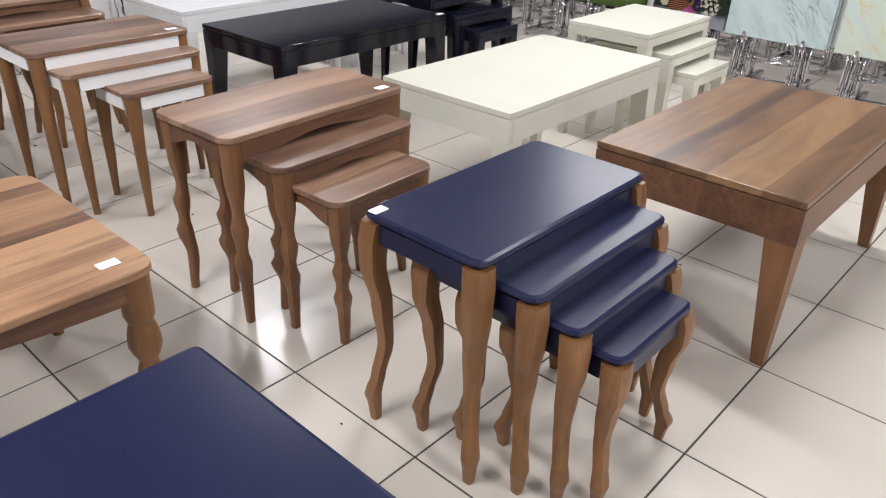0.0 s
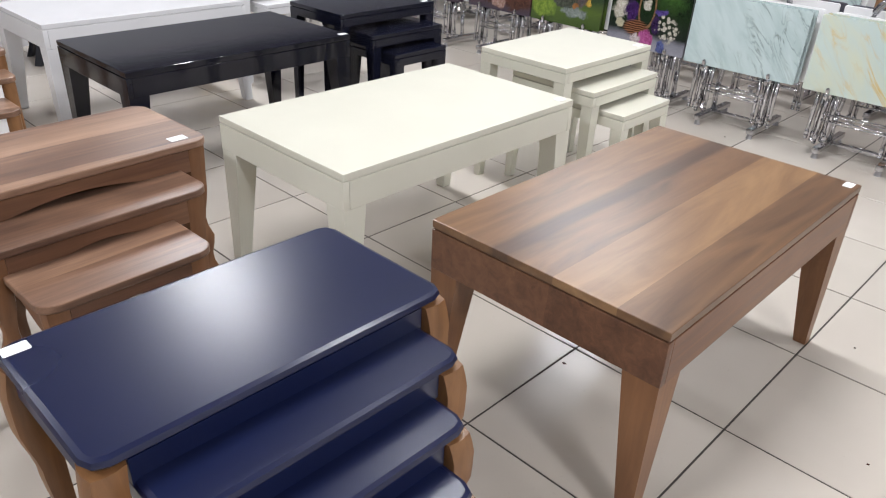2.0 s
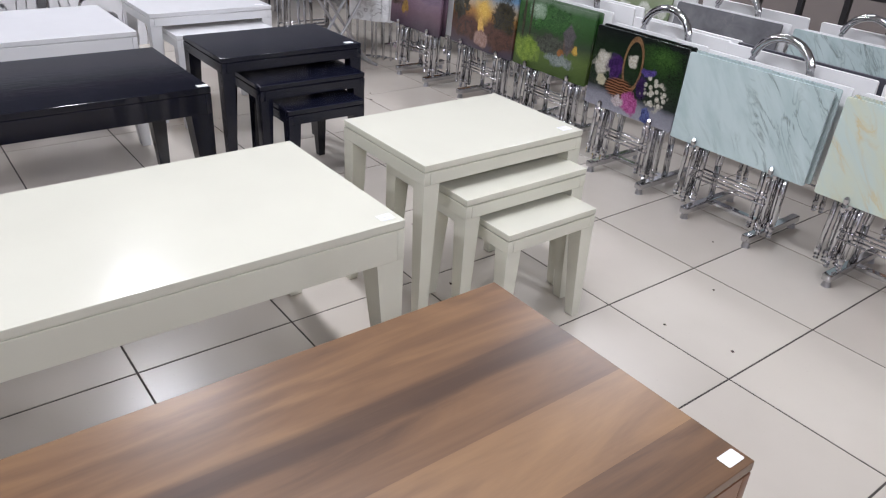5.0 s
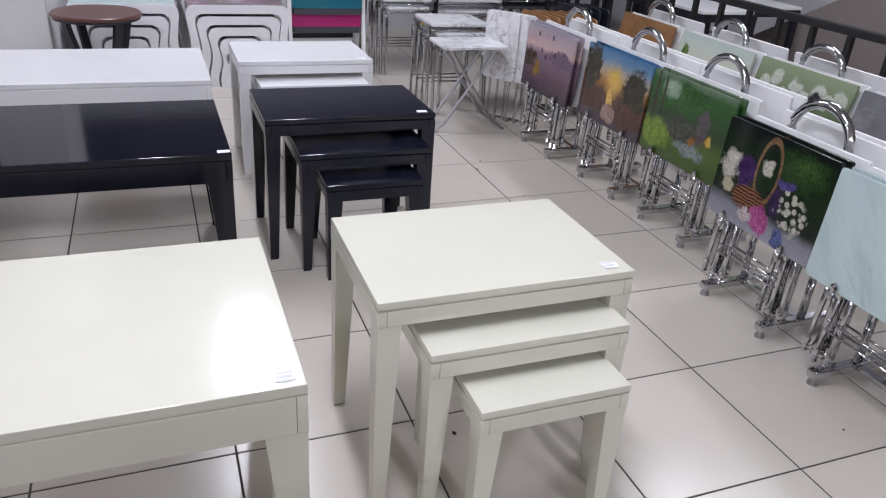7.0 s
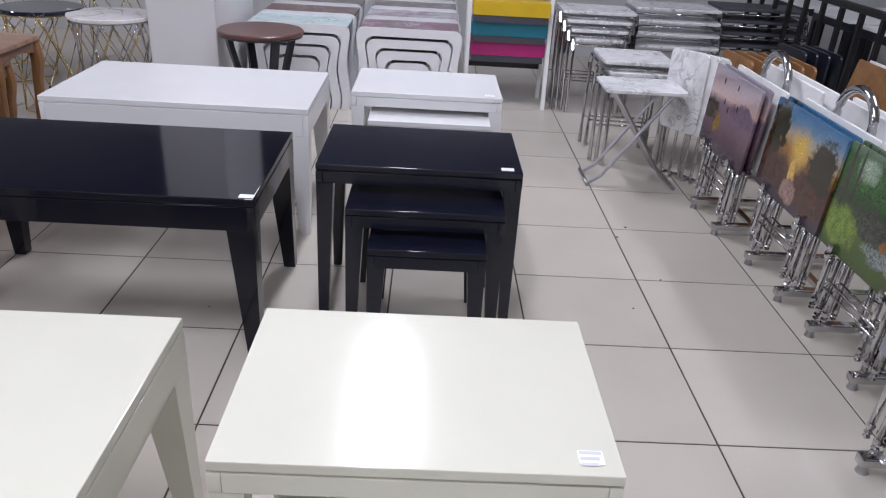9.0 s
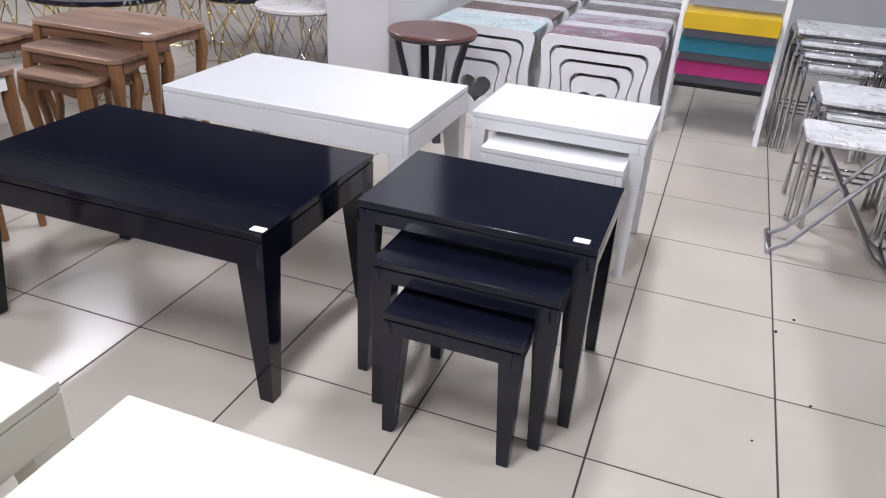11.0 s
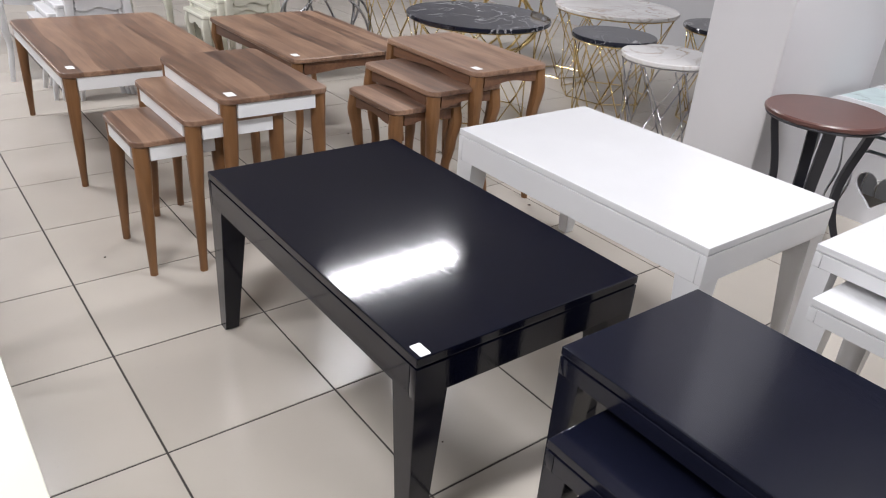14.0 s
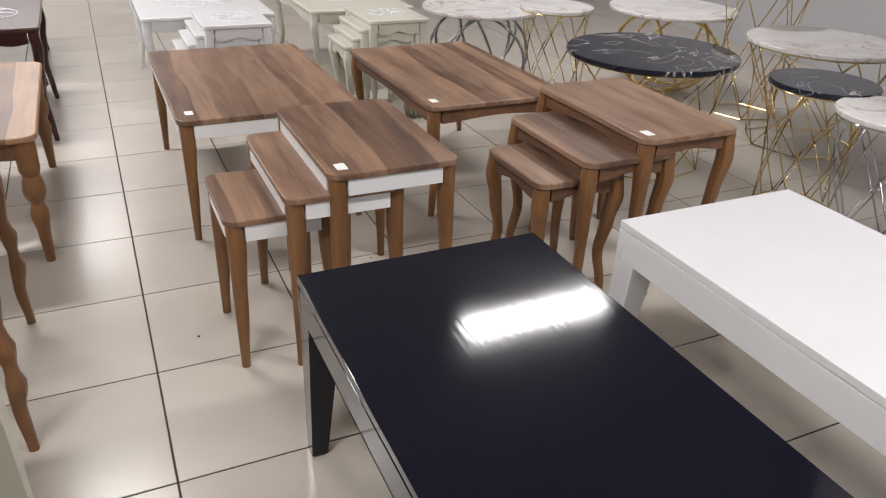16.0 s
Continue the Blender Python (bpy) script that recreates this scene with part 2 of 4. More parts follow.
M_CEIL = paint("ceiling_paint", (0.50, 0.50, 0.51), 0.8, 0.03, 1.0, 0.1)
M_GROUT = paint("dark_grout", (0.058, 0.050, 0.045), 0.9, 0.25, 18.0, 0.4)
M_DARKWOOD = paint("dark_mahogany_lacquer", (0.045, 0.016, 0.013), 0.22, 0.2, 9.0, 0.04)
M_ROUND = paint("reddish_brown_veneer", (0.115, 0.052, 0.044), 0.3, 0.12, 12.0, 0.05)
M_BLACKWOOD = paint("black_stained_wood", (0.012, 0.013, 0.02), 0.38, 0.15, 12.0, 0.05)
M_CHROME = chrome("chrome")
M_STEEL = chrome("brushed_steel", (0.42, 0.42, 0.44), 0.3)
M_GOLD = chrome("brass_gold_wire", (0.78, 0.60, 0.28), 0.2)
M_RAIL = paint("black_painted_iron", (0.009, 0.008, 0.009), 0.45, 0.2, 20.0, 0.1)
M_YELLOW = paint("yellow_lacquer", (0.62, 0.41, 0.008), 0.35)
M_TEAL = paint("teal_lacquer", (0.012, 0.16, 0.23), 0.35)
M_PINK = paint("magenta_lacquer", (0.42, 0.018, 0.17), 0.35)
M_GREYBOARD = paint("dark_grey_board", (0.06, 0.06, 0.075), 0.5)
M_BLACKTOP = paint("dark_navy_top", (0.012, 0.014, 0.022), 0.3)
M_MARBLE_BLACK = marble("black_marble", (0.008, 0.009, 0.016), (0.6, 0.6, 0.62), (0.016, 0.018, 0.032), 3.2, 0.012, 0.05)
M_MARBLE_WHITE = marble("white_marble", (0.80, 0.78, 0.77), (0.42, 0.33, 0.25), (0.66, 0.64, 0.63), 3.0, 0.035, 0.1)
M_MARBLE_GREY = marble("grey_white_marble", (0.76, 0.76, 0.77), (0.30, 0.29, 0.30), (0.60, 0.60, 0.61), 9.0, 0.05, 0.2)
M_MARBLE_BLUE = marble_print("pale_blue_marble_print", (0.46, 0.55, 0.55), (0.38, 0.47, 0.47), (0.16, 0.19, 0.18), 11.0, 0.045)
M_MARBLE_GOLD = marble_print("pale_blue_marble_print_with_gold_veins", (0.46, 0.55, 0.53), (0.52, 0.56, 0.45), (0.55, 0.36, 0.08), 7.0, 0.05)
M_OAKTOP = walnut("oak_board", (0.15, 0.072, 0.028), (0.26, 0.13, 0.05), (0.35, 0.19, 0.08), 0.2, 0.4, 0.3)
DARK_LEAF, OLIVE, RUSSET = (0.010, 0.011, 0.008), (0.055, 0.045, 0.02), (0.13, 0.055, 0.035)
LAVENDER_SHAPES = [(0.14, 0.03, 0.17, 0.045, 0.3, (0.13, 0.085, 0.13), (0.22, 0.15, 0.21), ""), (-0.2, -0.01, 0.10, 0.05, 1.2, (0.03, 0.025, 0.02), (0.12, 0.08, 0.06), ""),
                   (-0.10, -0.05, 0.035, 0.05, 1.2, (0.16, 0.09, 0.03), (0.38, 0.23, 0.05), "")]
for bx, bz in ((-0.12, 0.12), (-0.07, 0.045), (0.03, 0.125), (0.07, 0.05), (-0.02, 0.02)):
    LAVENDER_SHAPES.append((bx, bz, 0.009, 0.015, 0.0, (0.02, 0.012, 0.03), (0.09, 0.03, 0.05), ""))
A_LAVENDER = picture("lavender_valley_print", [(0.0, (0.05, 0.035, 0.05)), (0.28, (0.14, 0.085, 0.11)), (0.46, (0.20, 0.13, 0.17)), (0.6, (0.25, 0.17, 0.21)), (0.68, (0.55, 0.37, 0.35)), (1.0, (0.36, 0.33, 0.40))], LAVENDER_SHAPES)
A_SUNSET = picture("sunset_path_print", [(0.0, (0.06, 0.05, 0.07)), (0.25, (0.09, 0.045, 0.04)), (0.45, (0.10, 0.045, 0.025)), (0.58, (0.40, 0.20, 0.05)), (0.72, (0.45, 0.38, 0.27)), (0.86, (0.14, 0.25, 0.38)), (1.0, (0.05, 0.16, 0.33))],
                   [(0.0, 0.045, 0.085, 0.085, 0.3, (0.62, 0.36, 0.05), (0.80, 0.55, 0.14), "glow"), (-0.19, 0.07, 0.085, 0.12, 1.5, DARK_LEAF, OLIVE, ""), (0.17, 0.035, 0.105, 0.105, 1.4, DARK_LEAF, OLIVE, ""),
                    (-0.14, -0.07, 0.15, 0.055, 1.3, (0.025, 0.016, 0.012), RUSSET, ""), (0.15, -0.085, 0.13, 0.065, 1.3, (0.03, 0.016, 0.014), RUSSET, ""), (-0.01, -0.035, 0.022, 0.055, 0.5, (0.60, 0.34, 0.06), (0.80, 0.52, 0.15), ""),
                    (0.0, -0.11, 0.06, 0.05, 0.8, (0.20, 0.10, 0.07), (0.42, 0.30, 0.26), "")])
A_FOREST = picture("green_forest_print", [(0.0, (0.05, 0.085, 0.02)), (0.3, (0.09, 0.14, 0.03)), (0.5, (0.035, 0.06, 0.028)), (0.7, (0.03, 0.085, 0.02)), (0.9, (0.035, 0.11, 0.025)), (1.0, (0.16, 0.22, 0.15))],
                   [(-0.05, 0.09, 0.22, 0.07, 1.6, (0.008, 0.03, 0.008), (0.06, 0.17, 0.04), ""), (-0.12, 0.115, 0.07, 0.045, 1.5, (0.16, 0.26, 0.16), (0.42, 0.52, 0.40), "glow"), (-0.21, 0.07, 0.012, 0.12, 0.5, (0.02, 0.02, 0.012), (0.06, 0.06, 0.03), ""), (-0.16, 0.07, 0.008, 0.11, 0.5, (0.02, 0.02, 0.012), (0.06, 0.06, 0.03), ""),
                    (0.0, -0.03, 0.15, 0.05, 1.4, (0.015, 0.02, 0.015), (0.10, 0.11, 0.08), ""), (0.11, -0.01, 0.032, 0.05, 0.2, (0.06, 0.04, 0.03), (0.14, 0.10, 0.08), ""), (0.11, 0.045, 0.05, 0.055, 0.15, (0.05, 0.045, 0.05), (0.12, 0.11, 0.11), "roof"),
                    (0.155, -0.02, 0.022, 0.026, 0.7, (0.35, 0.20, 0.03), (0.62, 0.42, 0.08), ""), (0.07, -0.05, 0.02, 0.028, 0.8, (0.16, 0.06, 0.02), (0.34, 0.16, 0.05), ""), (0.06, -0.09, 0.10, 0.03, 1.8, (0.05, 0.07, 0.06), (0.34, 0.38, 0.36), ""),
                    (-0.17, -0.08, 0.10, 0.07, 0.8, (0.08, 0.15, 0.02), (0.26, 0.36, 0.05), "")])
PETAL, PETAL_SHADE = (0.62, 0.59, 0.52), (0.33, 0.31, 0.24)
A_BASKET = picture("basket_of_flowers_print", [(0.0, (0.30, 0.30, 0.34)), (0.16, (0.22, 0.22, 0.26)), (0.26, (0.02, 0.026, 0.02)), (0.6, (0.015, 0.03, 0.012)), (1.0, (0.010, 0.012, 0.012))],
                   [(0.12, 0.10, 0.12, 0.07, 1.6, (0.01, 0.025, 0.008), (0.06, 0.13, 0.03), "glow"), (-0.16, 0.02, 0.065, 0.055, 0.9, PETAL_SHADE, PETAL, ""), (-0.17, -0.05, 0.025, 0.03, 1.0, PETAL_SHADE, (0.5, 0.46, 0.30), ""),
                    (-0.105, 0.02, 0.045, 0.065, 0.9, (0.016, 0.008, 0.035), (0.075, 0.03, 0.14), ""), (-0.02, 0.06, 0.026, 0.04, 0.7, PETAL_SHADE, PETAL, ""), (-0.015, 0.045, 0.047, 0.105, 0.12, (0.08, 0.04, 0.02), (0.30, 0.18, 0.09), "hoop"),
                    (0.05, -0.03, 0.03, 0.055, 0.9, (0.012, 0.008, 0.025), (0.05, 0.025, 0.09), ""), (-0.065, -0.065, 0.082, 0.047, 0.15, (0.045, 0.018, 0.010), (0.24, 0.11, 0.055), "weave"), (0.075, 0.035, 0.045, 0.022, 1.3, (0.03, 0.02, 0.10), (0.14, 0.10, 0.34), ""),
                    (0.12, -0.045, 0.07, 0.065, 0.7, PETAL_SHADE, PETAL, "bloom"), (0.10, 0.0, 0.04, 0.03, 0.7, PETAL_SHADE, PETAL, "bloom"), (0.0, -0.115, 0.045, 0.052, 1.1, (0.22, 0.03, 0.12), (0.48, 0.14, 0.34), ""),
                    (-0.06, -0.115, 0.04, 0.022, 1.1, (0.34, 0.28, 0.28), (0.62, 0.56, 0.56), ""), (0.10, -0.13, 0.03, 0.032, 0.3, (0.02, 0.025, 0.08), (0.14, 0.17, 0.38), "")])
A_LILY = picture("pale_lily_print", [(0.0, (0.16, 0.22, 0.07)), (0.4, (0.45, 0.52, 0.40)), (0.7, (0.58, 0.62, 0.52)), (1.0, (0.50, 0.58, 0.54))],
                 [(-0.22, 0.0, 0.04, 0.13, 1.0, (0.04, 0.09, 0.02), (0.18, 0.26, 0.08), ""), (0.02, 0.04, 0.12, 0.06, 0.8, (0.55, 0.52, 0.36), (0.72, 0.70, 0.60), "glow"), (0.16, -0.02, 0.06, 0.06, 0.9, (0.40, 0.36, 0.14), (0.62, 0.58, 0.40), "glow")], fine=0.2)
PEBBLES = [(-0.21 + 0.062 * k, (0.06, 0.10, 0.035, 0.085, 0.05, 0.095, 0.06, 0.09)[k], 0.042, 0.036, 0.15, (0.42, 0.44, 0.36), (0.66, 0.68, 0.60), "") for k in range(8)]
A_PEBBLE = picture("pale_pebble_print", [(0.0, (0.06, 0.09, 0.04)), (0.5, (0.12, 0.16, 0.08)), (1.0, (0.30, 0.36, 0.22))],
                   PEBBLES + [(-0.12, 0.03, 0.045, 0.03, 0.1, (0.10, 0.12, 0.13), (0.20, 0.22, 0.24), ""), (0.09, 0.055, 0.036, 0.03, 0.1, (0.010, 0.012, 0.016), (0.04, 0.045, 0.05), ""), (0.0, 0.0, 0.09, 0.035, 0.8, (0.40, 0.46, 0.34), (0.60, 0.66, 0.52), "")], fine=0.25)
A_GREY = marble("grey_slate_print", (0.20, 0.20, 0.21), (0.35, 0.33, 0.33), (0.12, 0.12, 0.13), 5.0, 0.03, 0.15)
FLORAL = [
    marble("mint_blossom_print", (0.50, 0.60, 0.61), (0.10, 0.14, 0.14), (0.60, 0.72, 0.72), 6.0, 0.03, 0.3),
    marble("mauve_floral_print", (0.13, 0.12, 0.11), (0.52, 0.46, 0.50), (0.22, 0.06, 0.14), 9.0, 0.10, 0.3),
    marble("red_brown_floral_print", (0.12, 0.065, 0.06), (0.38, 0.30, 0.28), (0.14, 0.08, 0.07), 7.0, 0.07, 0.3),
    marble("mint_purple_floral_print", (0.52, 0.64, 0.62), (0.24, 0.10, 0.18), (0.34, 0.17, 0.25), 6.0, 0.08, 0.3),
    marble("grey_floral_print", (0.16, 0.14, 0.14), (0.55, 0.54, 0.56), (0.16, 0.12, 0.12), 10.0, 0.09, 0.3),
]


def tile_material():
    """Beige glazed floor tile, clouded, with tone varying from tile to tile."""
    t = Tree("beige_glazed_tile")
    v = t.coords()
    cloud = t.noise(v, 3.2, 3.0, 0.5, 0.2)
    speck = t.noise(v, 70.0, 2.0)
    r = t.node("ShaderNodeObjectInfo").outputs["Random"]
    f = t.math("ADD", t.math("MULTIPLY", cloud, 0.75), t.math("MULTIPLY", r, 0.22))
    col = t.ramp(f, [(0.20, (0.49, 0.446, 0.388)), (0.5, (0.525, 0.48, 0.42)), (0.8, (0.56, 0.515, 0.453))])
    dirt = t.ramp(t.noise(v, 120.0, 1.0), [(0.72, (0, 0, 0)), (0.80, (1, 1, 1))])
    col = t.mix(t.math("MULTIPLY", dirt, 0.10), col, (0.2, 0.17, 0.14))
    t.bump(speck, 0.02, 0.0008)
    return t.out(col, t.math("ADD", t.math("MULTIPLY", cloud, 0.06), 0.21))


M_TILE = tile_material()


def glow(name, colour, strength):
    t = Tree(name)
    t.b.inputs["Emission Color"].default_value = (*colour, 1)
    t.b.inputs["Emission Strength"].default_value = strength
    return t.out((0.8, 0.8, 0.8), 0.5)


M_LED = glow("led_diffuser", (1.0, 0.97, 0.95), 6.0)


# ---- shape helpers ----
def add_box(bm, x0, x1, y0, y1, z0, z1, bevel=0.0, seg=2):
    vs = [bm.verts.new((x, y, z)) for z in (z0, z1) for x, y in ((x0, y0), (x1, y0), (x1, y1), (x0, y1))]
    fs = [bm.faces.new([vs[i] for i in q]) for q in ((3, 2, 1, 0), (4, 5, 6, 7), (0, 1, 5, 4), (1, 2, 6, 5), (2, 3, 7, 6), (3, 0, 4, 7))]
    if bevel:
        es = {e for f in fs for e in f.edges}
        bmesh.ops.bevel(bm, geom=list(es), offset=bevel, segments=seg, affect="EDGES", profile=0.5)
    return bm


def box(x0, x1, y0, y1, z0, z1, bevel=0.0, seg=2):
    return add_box(bmesh.new(), x0, x1, y0, y1, z0, z1, bevel, seg)


def loft(bm, rings, closed=True):
    """Skin a list of rings of points, capped at both ends."""
    vr = [[bm.verts.new(p) for p in r] for r in rings]
    n = len(vr[0])
    for a, b in zip(vr, vr[1:]):
        for i in range(n if closed else n - 1):
            bm.faces.new((a[i], a[(i + 1) % n], b[(i + 1) % n], b[i]))
    bm.faces.new(vr[0][::-1])
    bm.faces.new(vr[-1])
    return bm


def add_tube(bm, pts, r, n=8, closed=False):
    """A round tube along points."""
    pts = [Vector(p) for p in pts]
    rings = []
    for i, p in enumerate(pts):
        a = pts[i - 1] if i else (pts[-1] if closed else p)
        b = pts[i + 1] if i + 1 < len(pts) else (pts[0] if closed else p)
        d = (b - a).normalized()
        side = d.cross(Vector((0, 0, 1)))
        if side.length < 0.05:
            side = d.cross(Vector((0.31, 0.95, 0)))
        side.normalize()
        up = side.cross(d)
        rings.append([p + (side * math.cos(k * math.tau / n) + up * math.sin(k * math.tau / n)) * r for k in range(n)])
    if closed:
        vr = [[bm.verts.new(p) for p in ring] for ring in rings]
        for a, b in zip(vr, vr[1:] + vr[:1]):
            for i in range(n):
                bm.faces.new((a[i], a[(i + 1) % n], b[(i + 1) % n], b[i]))
    else:
        loft(bm, rings)
    return bm


def prism(bm, outline, z0, z1):
    """An upright prism from a plan outline."""
    lo = [bm.verts.new((x, y, z0)) for x, y in outline]
    hi = [bm.verts.new((x, y, z1)) for x, y in outline]
    n = len(lo)
    bm.faces.new(lo[::-1])
    bm.faces.new(hi)
    for i in range(n):
        bm.faces.new((lo[i], lo[(i + 1) % n], hi[(i + 1) % n], hi[i]))
    return bm


def rounded(x0, x1, y0, y1, r, n=5):
    pts = []
    for cx, cy, a0 in ((x1 - r, y1 - r, 0), (x0 + r, y1 - r, 90), (x0 + r, y0 + r, 180), (x1 - r, y0 + r, 270)):
        for k in range(n + 1):
            a = radians(a0 + 90 * k / n)
            pts.append((cx + r * math.cos(a), cy + r * math.sin(a)))
    return pts


def slab(x0, x1, y0, y1, z0, z1, r, edge=0.003, n=5):
    """A board with rounded corners and eased edges."""
    bm = bmesh.new()
    rings = []
    for inset, z in ((edge, z0), (0, z0 + edge), (0, z1 - edge), (edge * 0.3, z1 - edge * 0.3), (edge, z1)):
        rings.append([(x, y, z) for x, y in rounded(x0 + inset, x1 - inset, y0 + inset, y1 - inset, max(r - inset, 0.002), n)])
    return loft(bm, rings)


def smooth(bm, angle=35):
    for f in bm.faces:
        n = f.normal
        flat = max(abs(n.x), abs(n.y), abs(n.z)) > 0.9999
        f.smooth = not (flat and f.calc_area() > 0.002) and len(f.verts) < 5
    for e in bm.edges:
        if len(e.link_faces) == 2 and e.calc_face_angle(0) > radians(angle):
            e.smooth = False


def part(name, bm, material, parent, label=""):
    bmesh.ops.recalc_face_normals(bm, faces=bm.faces)
    smooth(bm)
    me = bpy.data.meshes.new(name)
    bm.to_mesh(me)
    bm.free()
    me.materials.append(material)
    ob = new(name, me)
    ob.parent = parent
    if label:
        ob["label"] = label
    return ob


def thing(name, x, y, z, label, category, group="", rz=0):
    ob = new(name)
    ob.matrix_basis = pose(x, y, z, 0, 0, rz)
    ob.empty_display_size = 0.05
    return tagged(ob, label, category, group)


def solid(name, bm, material, label, category, kind="", group=""):
    ob = part(name, bm, material, None)
    return tagged(ob, label, category, group, kind)


# ---- structure ----
X0, X1, Y0, Y1 = -7.2, 3.6, -6.3, 8.2
TILE = 0.45


def setting(name, bm, material, label, category):
    return solid(name, bm, material, label, category, "structure")


floor = setting("floor", box(X0, X1, Y0, Y1, -0.2, -0.0016), M_GROUT, "beige tiled shop floor with dark grout joints", "floor")
setting("ceiling", box(X0, X1, Y0, Y1, CEIL + 0.05, CEIL + 0.2), M_CEIL, "plain white painted shop ceiling", "ceiling")
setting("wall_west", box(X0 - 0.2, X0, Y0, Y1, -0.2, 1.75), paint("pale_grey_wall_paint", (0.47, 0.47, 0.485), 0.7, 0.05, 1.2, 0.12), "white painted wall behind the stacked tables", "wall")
# unseen dark band, added so the glossy black tabletops mirror something dim
M_DARK_WALL = paint("dark_reflected_wall", (0.075, 0.075, 0.085), 0.6, 0.15, 1.5, 0.15)
setting("wall_west_upper", box(X0 - 0.2, X0, Y0, Y1, 1.7502, CEIL + 0.2), M_DARK_WALL, "unseen dark upper wall, added to darken the tabletop reflections", "wall")
setting("wall_east", box(X1, X1 + 0.2, Y0, Y1, -0.2, CEIL + 0.2), M_WALL, "white painted shop wall", "wall")
setting("wall_south", box(X0 - 0.2, X1 + 0.2, Y0 - 0.2, Y0, -0.2, CEIL + 0.2), M_WALL, "white painted wall at the end of the aisle", "wall")
setting("wall_north", box(X0 - 0.2, X1 + 0.2, Y1, Y1 + 0.2, -0.2, CEIL + 0.2), M_WALL, "white painted wall beyond the stair railing", "wall")
M_TAUPE = paint("taupe_wall_paint", (0.20, 0.172, 0.16), 0.7, 0.06, 2.0, 0.2)
flank = bmesh.new()
prism(flank, ((-5.68, 0.0), (2.5, 0.0), (2.5, 2.9), (-0.2, 2.9)), 0.0, 0.15)
bmesh.ops.transform(flank, matrix=Matrix(((1, 0, 0, 0), (0, 0, -1, 7.15), (0, 1, 0, 0.001), (0, 0, 0, 1))), verts=flank.verts)
setting("stair_wall", flank, M_TAUPE, "taupe painted flank wall under a rising staircase", "wall")
setting("column", box(-5.65, -4.785, 1.75, 2.112, -0.003, CEIL + 0.05, 0.008), M_WALL, "white painted square column with scuffed corners", "column")


def ceiling_light(x, y, watts):
    t = thing("ceiling_light", x, y, CEIL - 0.03, "unseen long white ceiling light with a glowing diffuser", "ceiling light", "ceiling lights")
    part("frame", box(-0.66, 0.66, -0.16, 0.16, 0.0, 0.08, 0.006), M_APRON_WHITE, t)
    part("diffuser", box(-0.63, 0.63, -0.13, 0.13, -0.01, -0.001), M_LED, t, "glowing white diffuser")
    d = bpy.data.lights.new("tube_light", "AREA")
    d.shape, d.size, d.size_y, d.energy, d.color = "RECTANGLE", 1.25, 0.26, watts, (0.98, 0.97, 1.0)
    lamp = new("tube_light", d)
    lamp.matrix_basis = pose(x, y, CEIL - 0.055)


for lx, ly, lw in LAMPS:
    ceiling_light(lx, ly, lw)


# ---- tables ----
def sticker(t, x, y, z, w=0.045, d=0.032, printed=False, rz=0):
    s = part("price_sticker", slab(x - w / 2, x + w / 2, y - d / 2, y + d / 2, z + 0.0004, z + 0.0014, 0.003, 0.0003), M_STICKER, t, "small white paper price sticker")
    if printed:
        for k in range(3):
            part("printed_line", box(x - w * 0.42 + k * 0.012, x - w * 0.42 + k * 0.012 + 0.006, y - d * 0.42, y + d * (0.42 - 0.1 * k), z + 0.0015, z + 0.0018), M_INK, s)


def tapered_leg(sx, sy, x, y, top, w, foot):
    """Square leg whose outer faces stand upright and inner faces taper to the foot."""
    bm = bmesh.new()
    rings = []
    for z, k in ((0.0, foot - 0.004), (0.004, foot), (top, w)):
        xa, ya = x - sx * k, y - sy * k
        ring = [(min(x, xa), min(y, ya), z), (max(x, xa), min(y, ya), z), (max(x, xa), max(y, ya), z), (min(x, xa), max(y, ya), z)]
        rings.append(ring)
    return loft(bm, rings)


def modern_table(x0, x1, y0, y1, h, top, apron, mat, label, category="coffee table", group="", leg=0.075, foot=0.04, side=None, tag=None, printed=False, name="coffee_table", legmat=None):
    """Square-edged table: flush top board, shadow groove, deep apron, tapered legs."""
    cx, cy = (x0 + x1) / 2, (y0 + y1) / 2
    t = thing(name, cx, cy, 0, label, category, group)
    a, b = (x1 - x0) / 2, (y1 - y0) / 2
    part("tabletop", box(-a, a, -b, b, h - top, h, 0.0022), mat, t)
    part("groove_strip", box(-a + 0.004, a - 0.004, -b + 0.004, b - 0.004, h - top - 0.0035, h - top - 0.0002), side or mat, t)
    z1, z0 = h - top - 0.0037, h - top - apron
    for nm, q in (("apron", (-a, a, -b, -b + 0.02)), ("apron", (-a, a, b - 0.02, b)), ("apron", (-a, -a + 0.02, -b + 0.0205, b - 0.0205)), ("apron", (a - 0.02, a, -b + 0.0205, b - 0.0205))):
        part(nm, box(*q, z0, z1, 0.0015), side or mat, t)
    for sx in (-1, 1):
        for sy in (-1, 1):
            part("leg", tapered_leg(sx, sy, sx * (a - 0.001), sy * (b - 0.001), z0 - 0.0005, leg, foot), legmat or side or mat, t)
    for (u, v) in tag or ():
        sticker(t, u, v, h, 0.024 if not printed else 0.03, 0.038, printed)
    return t


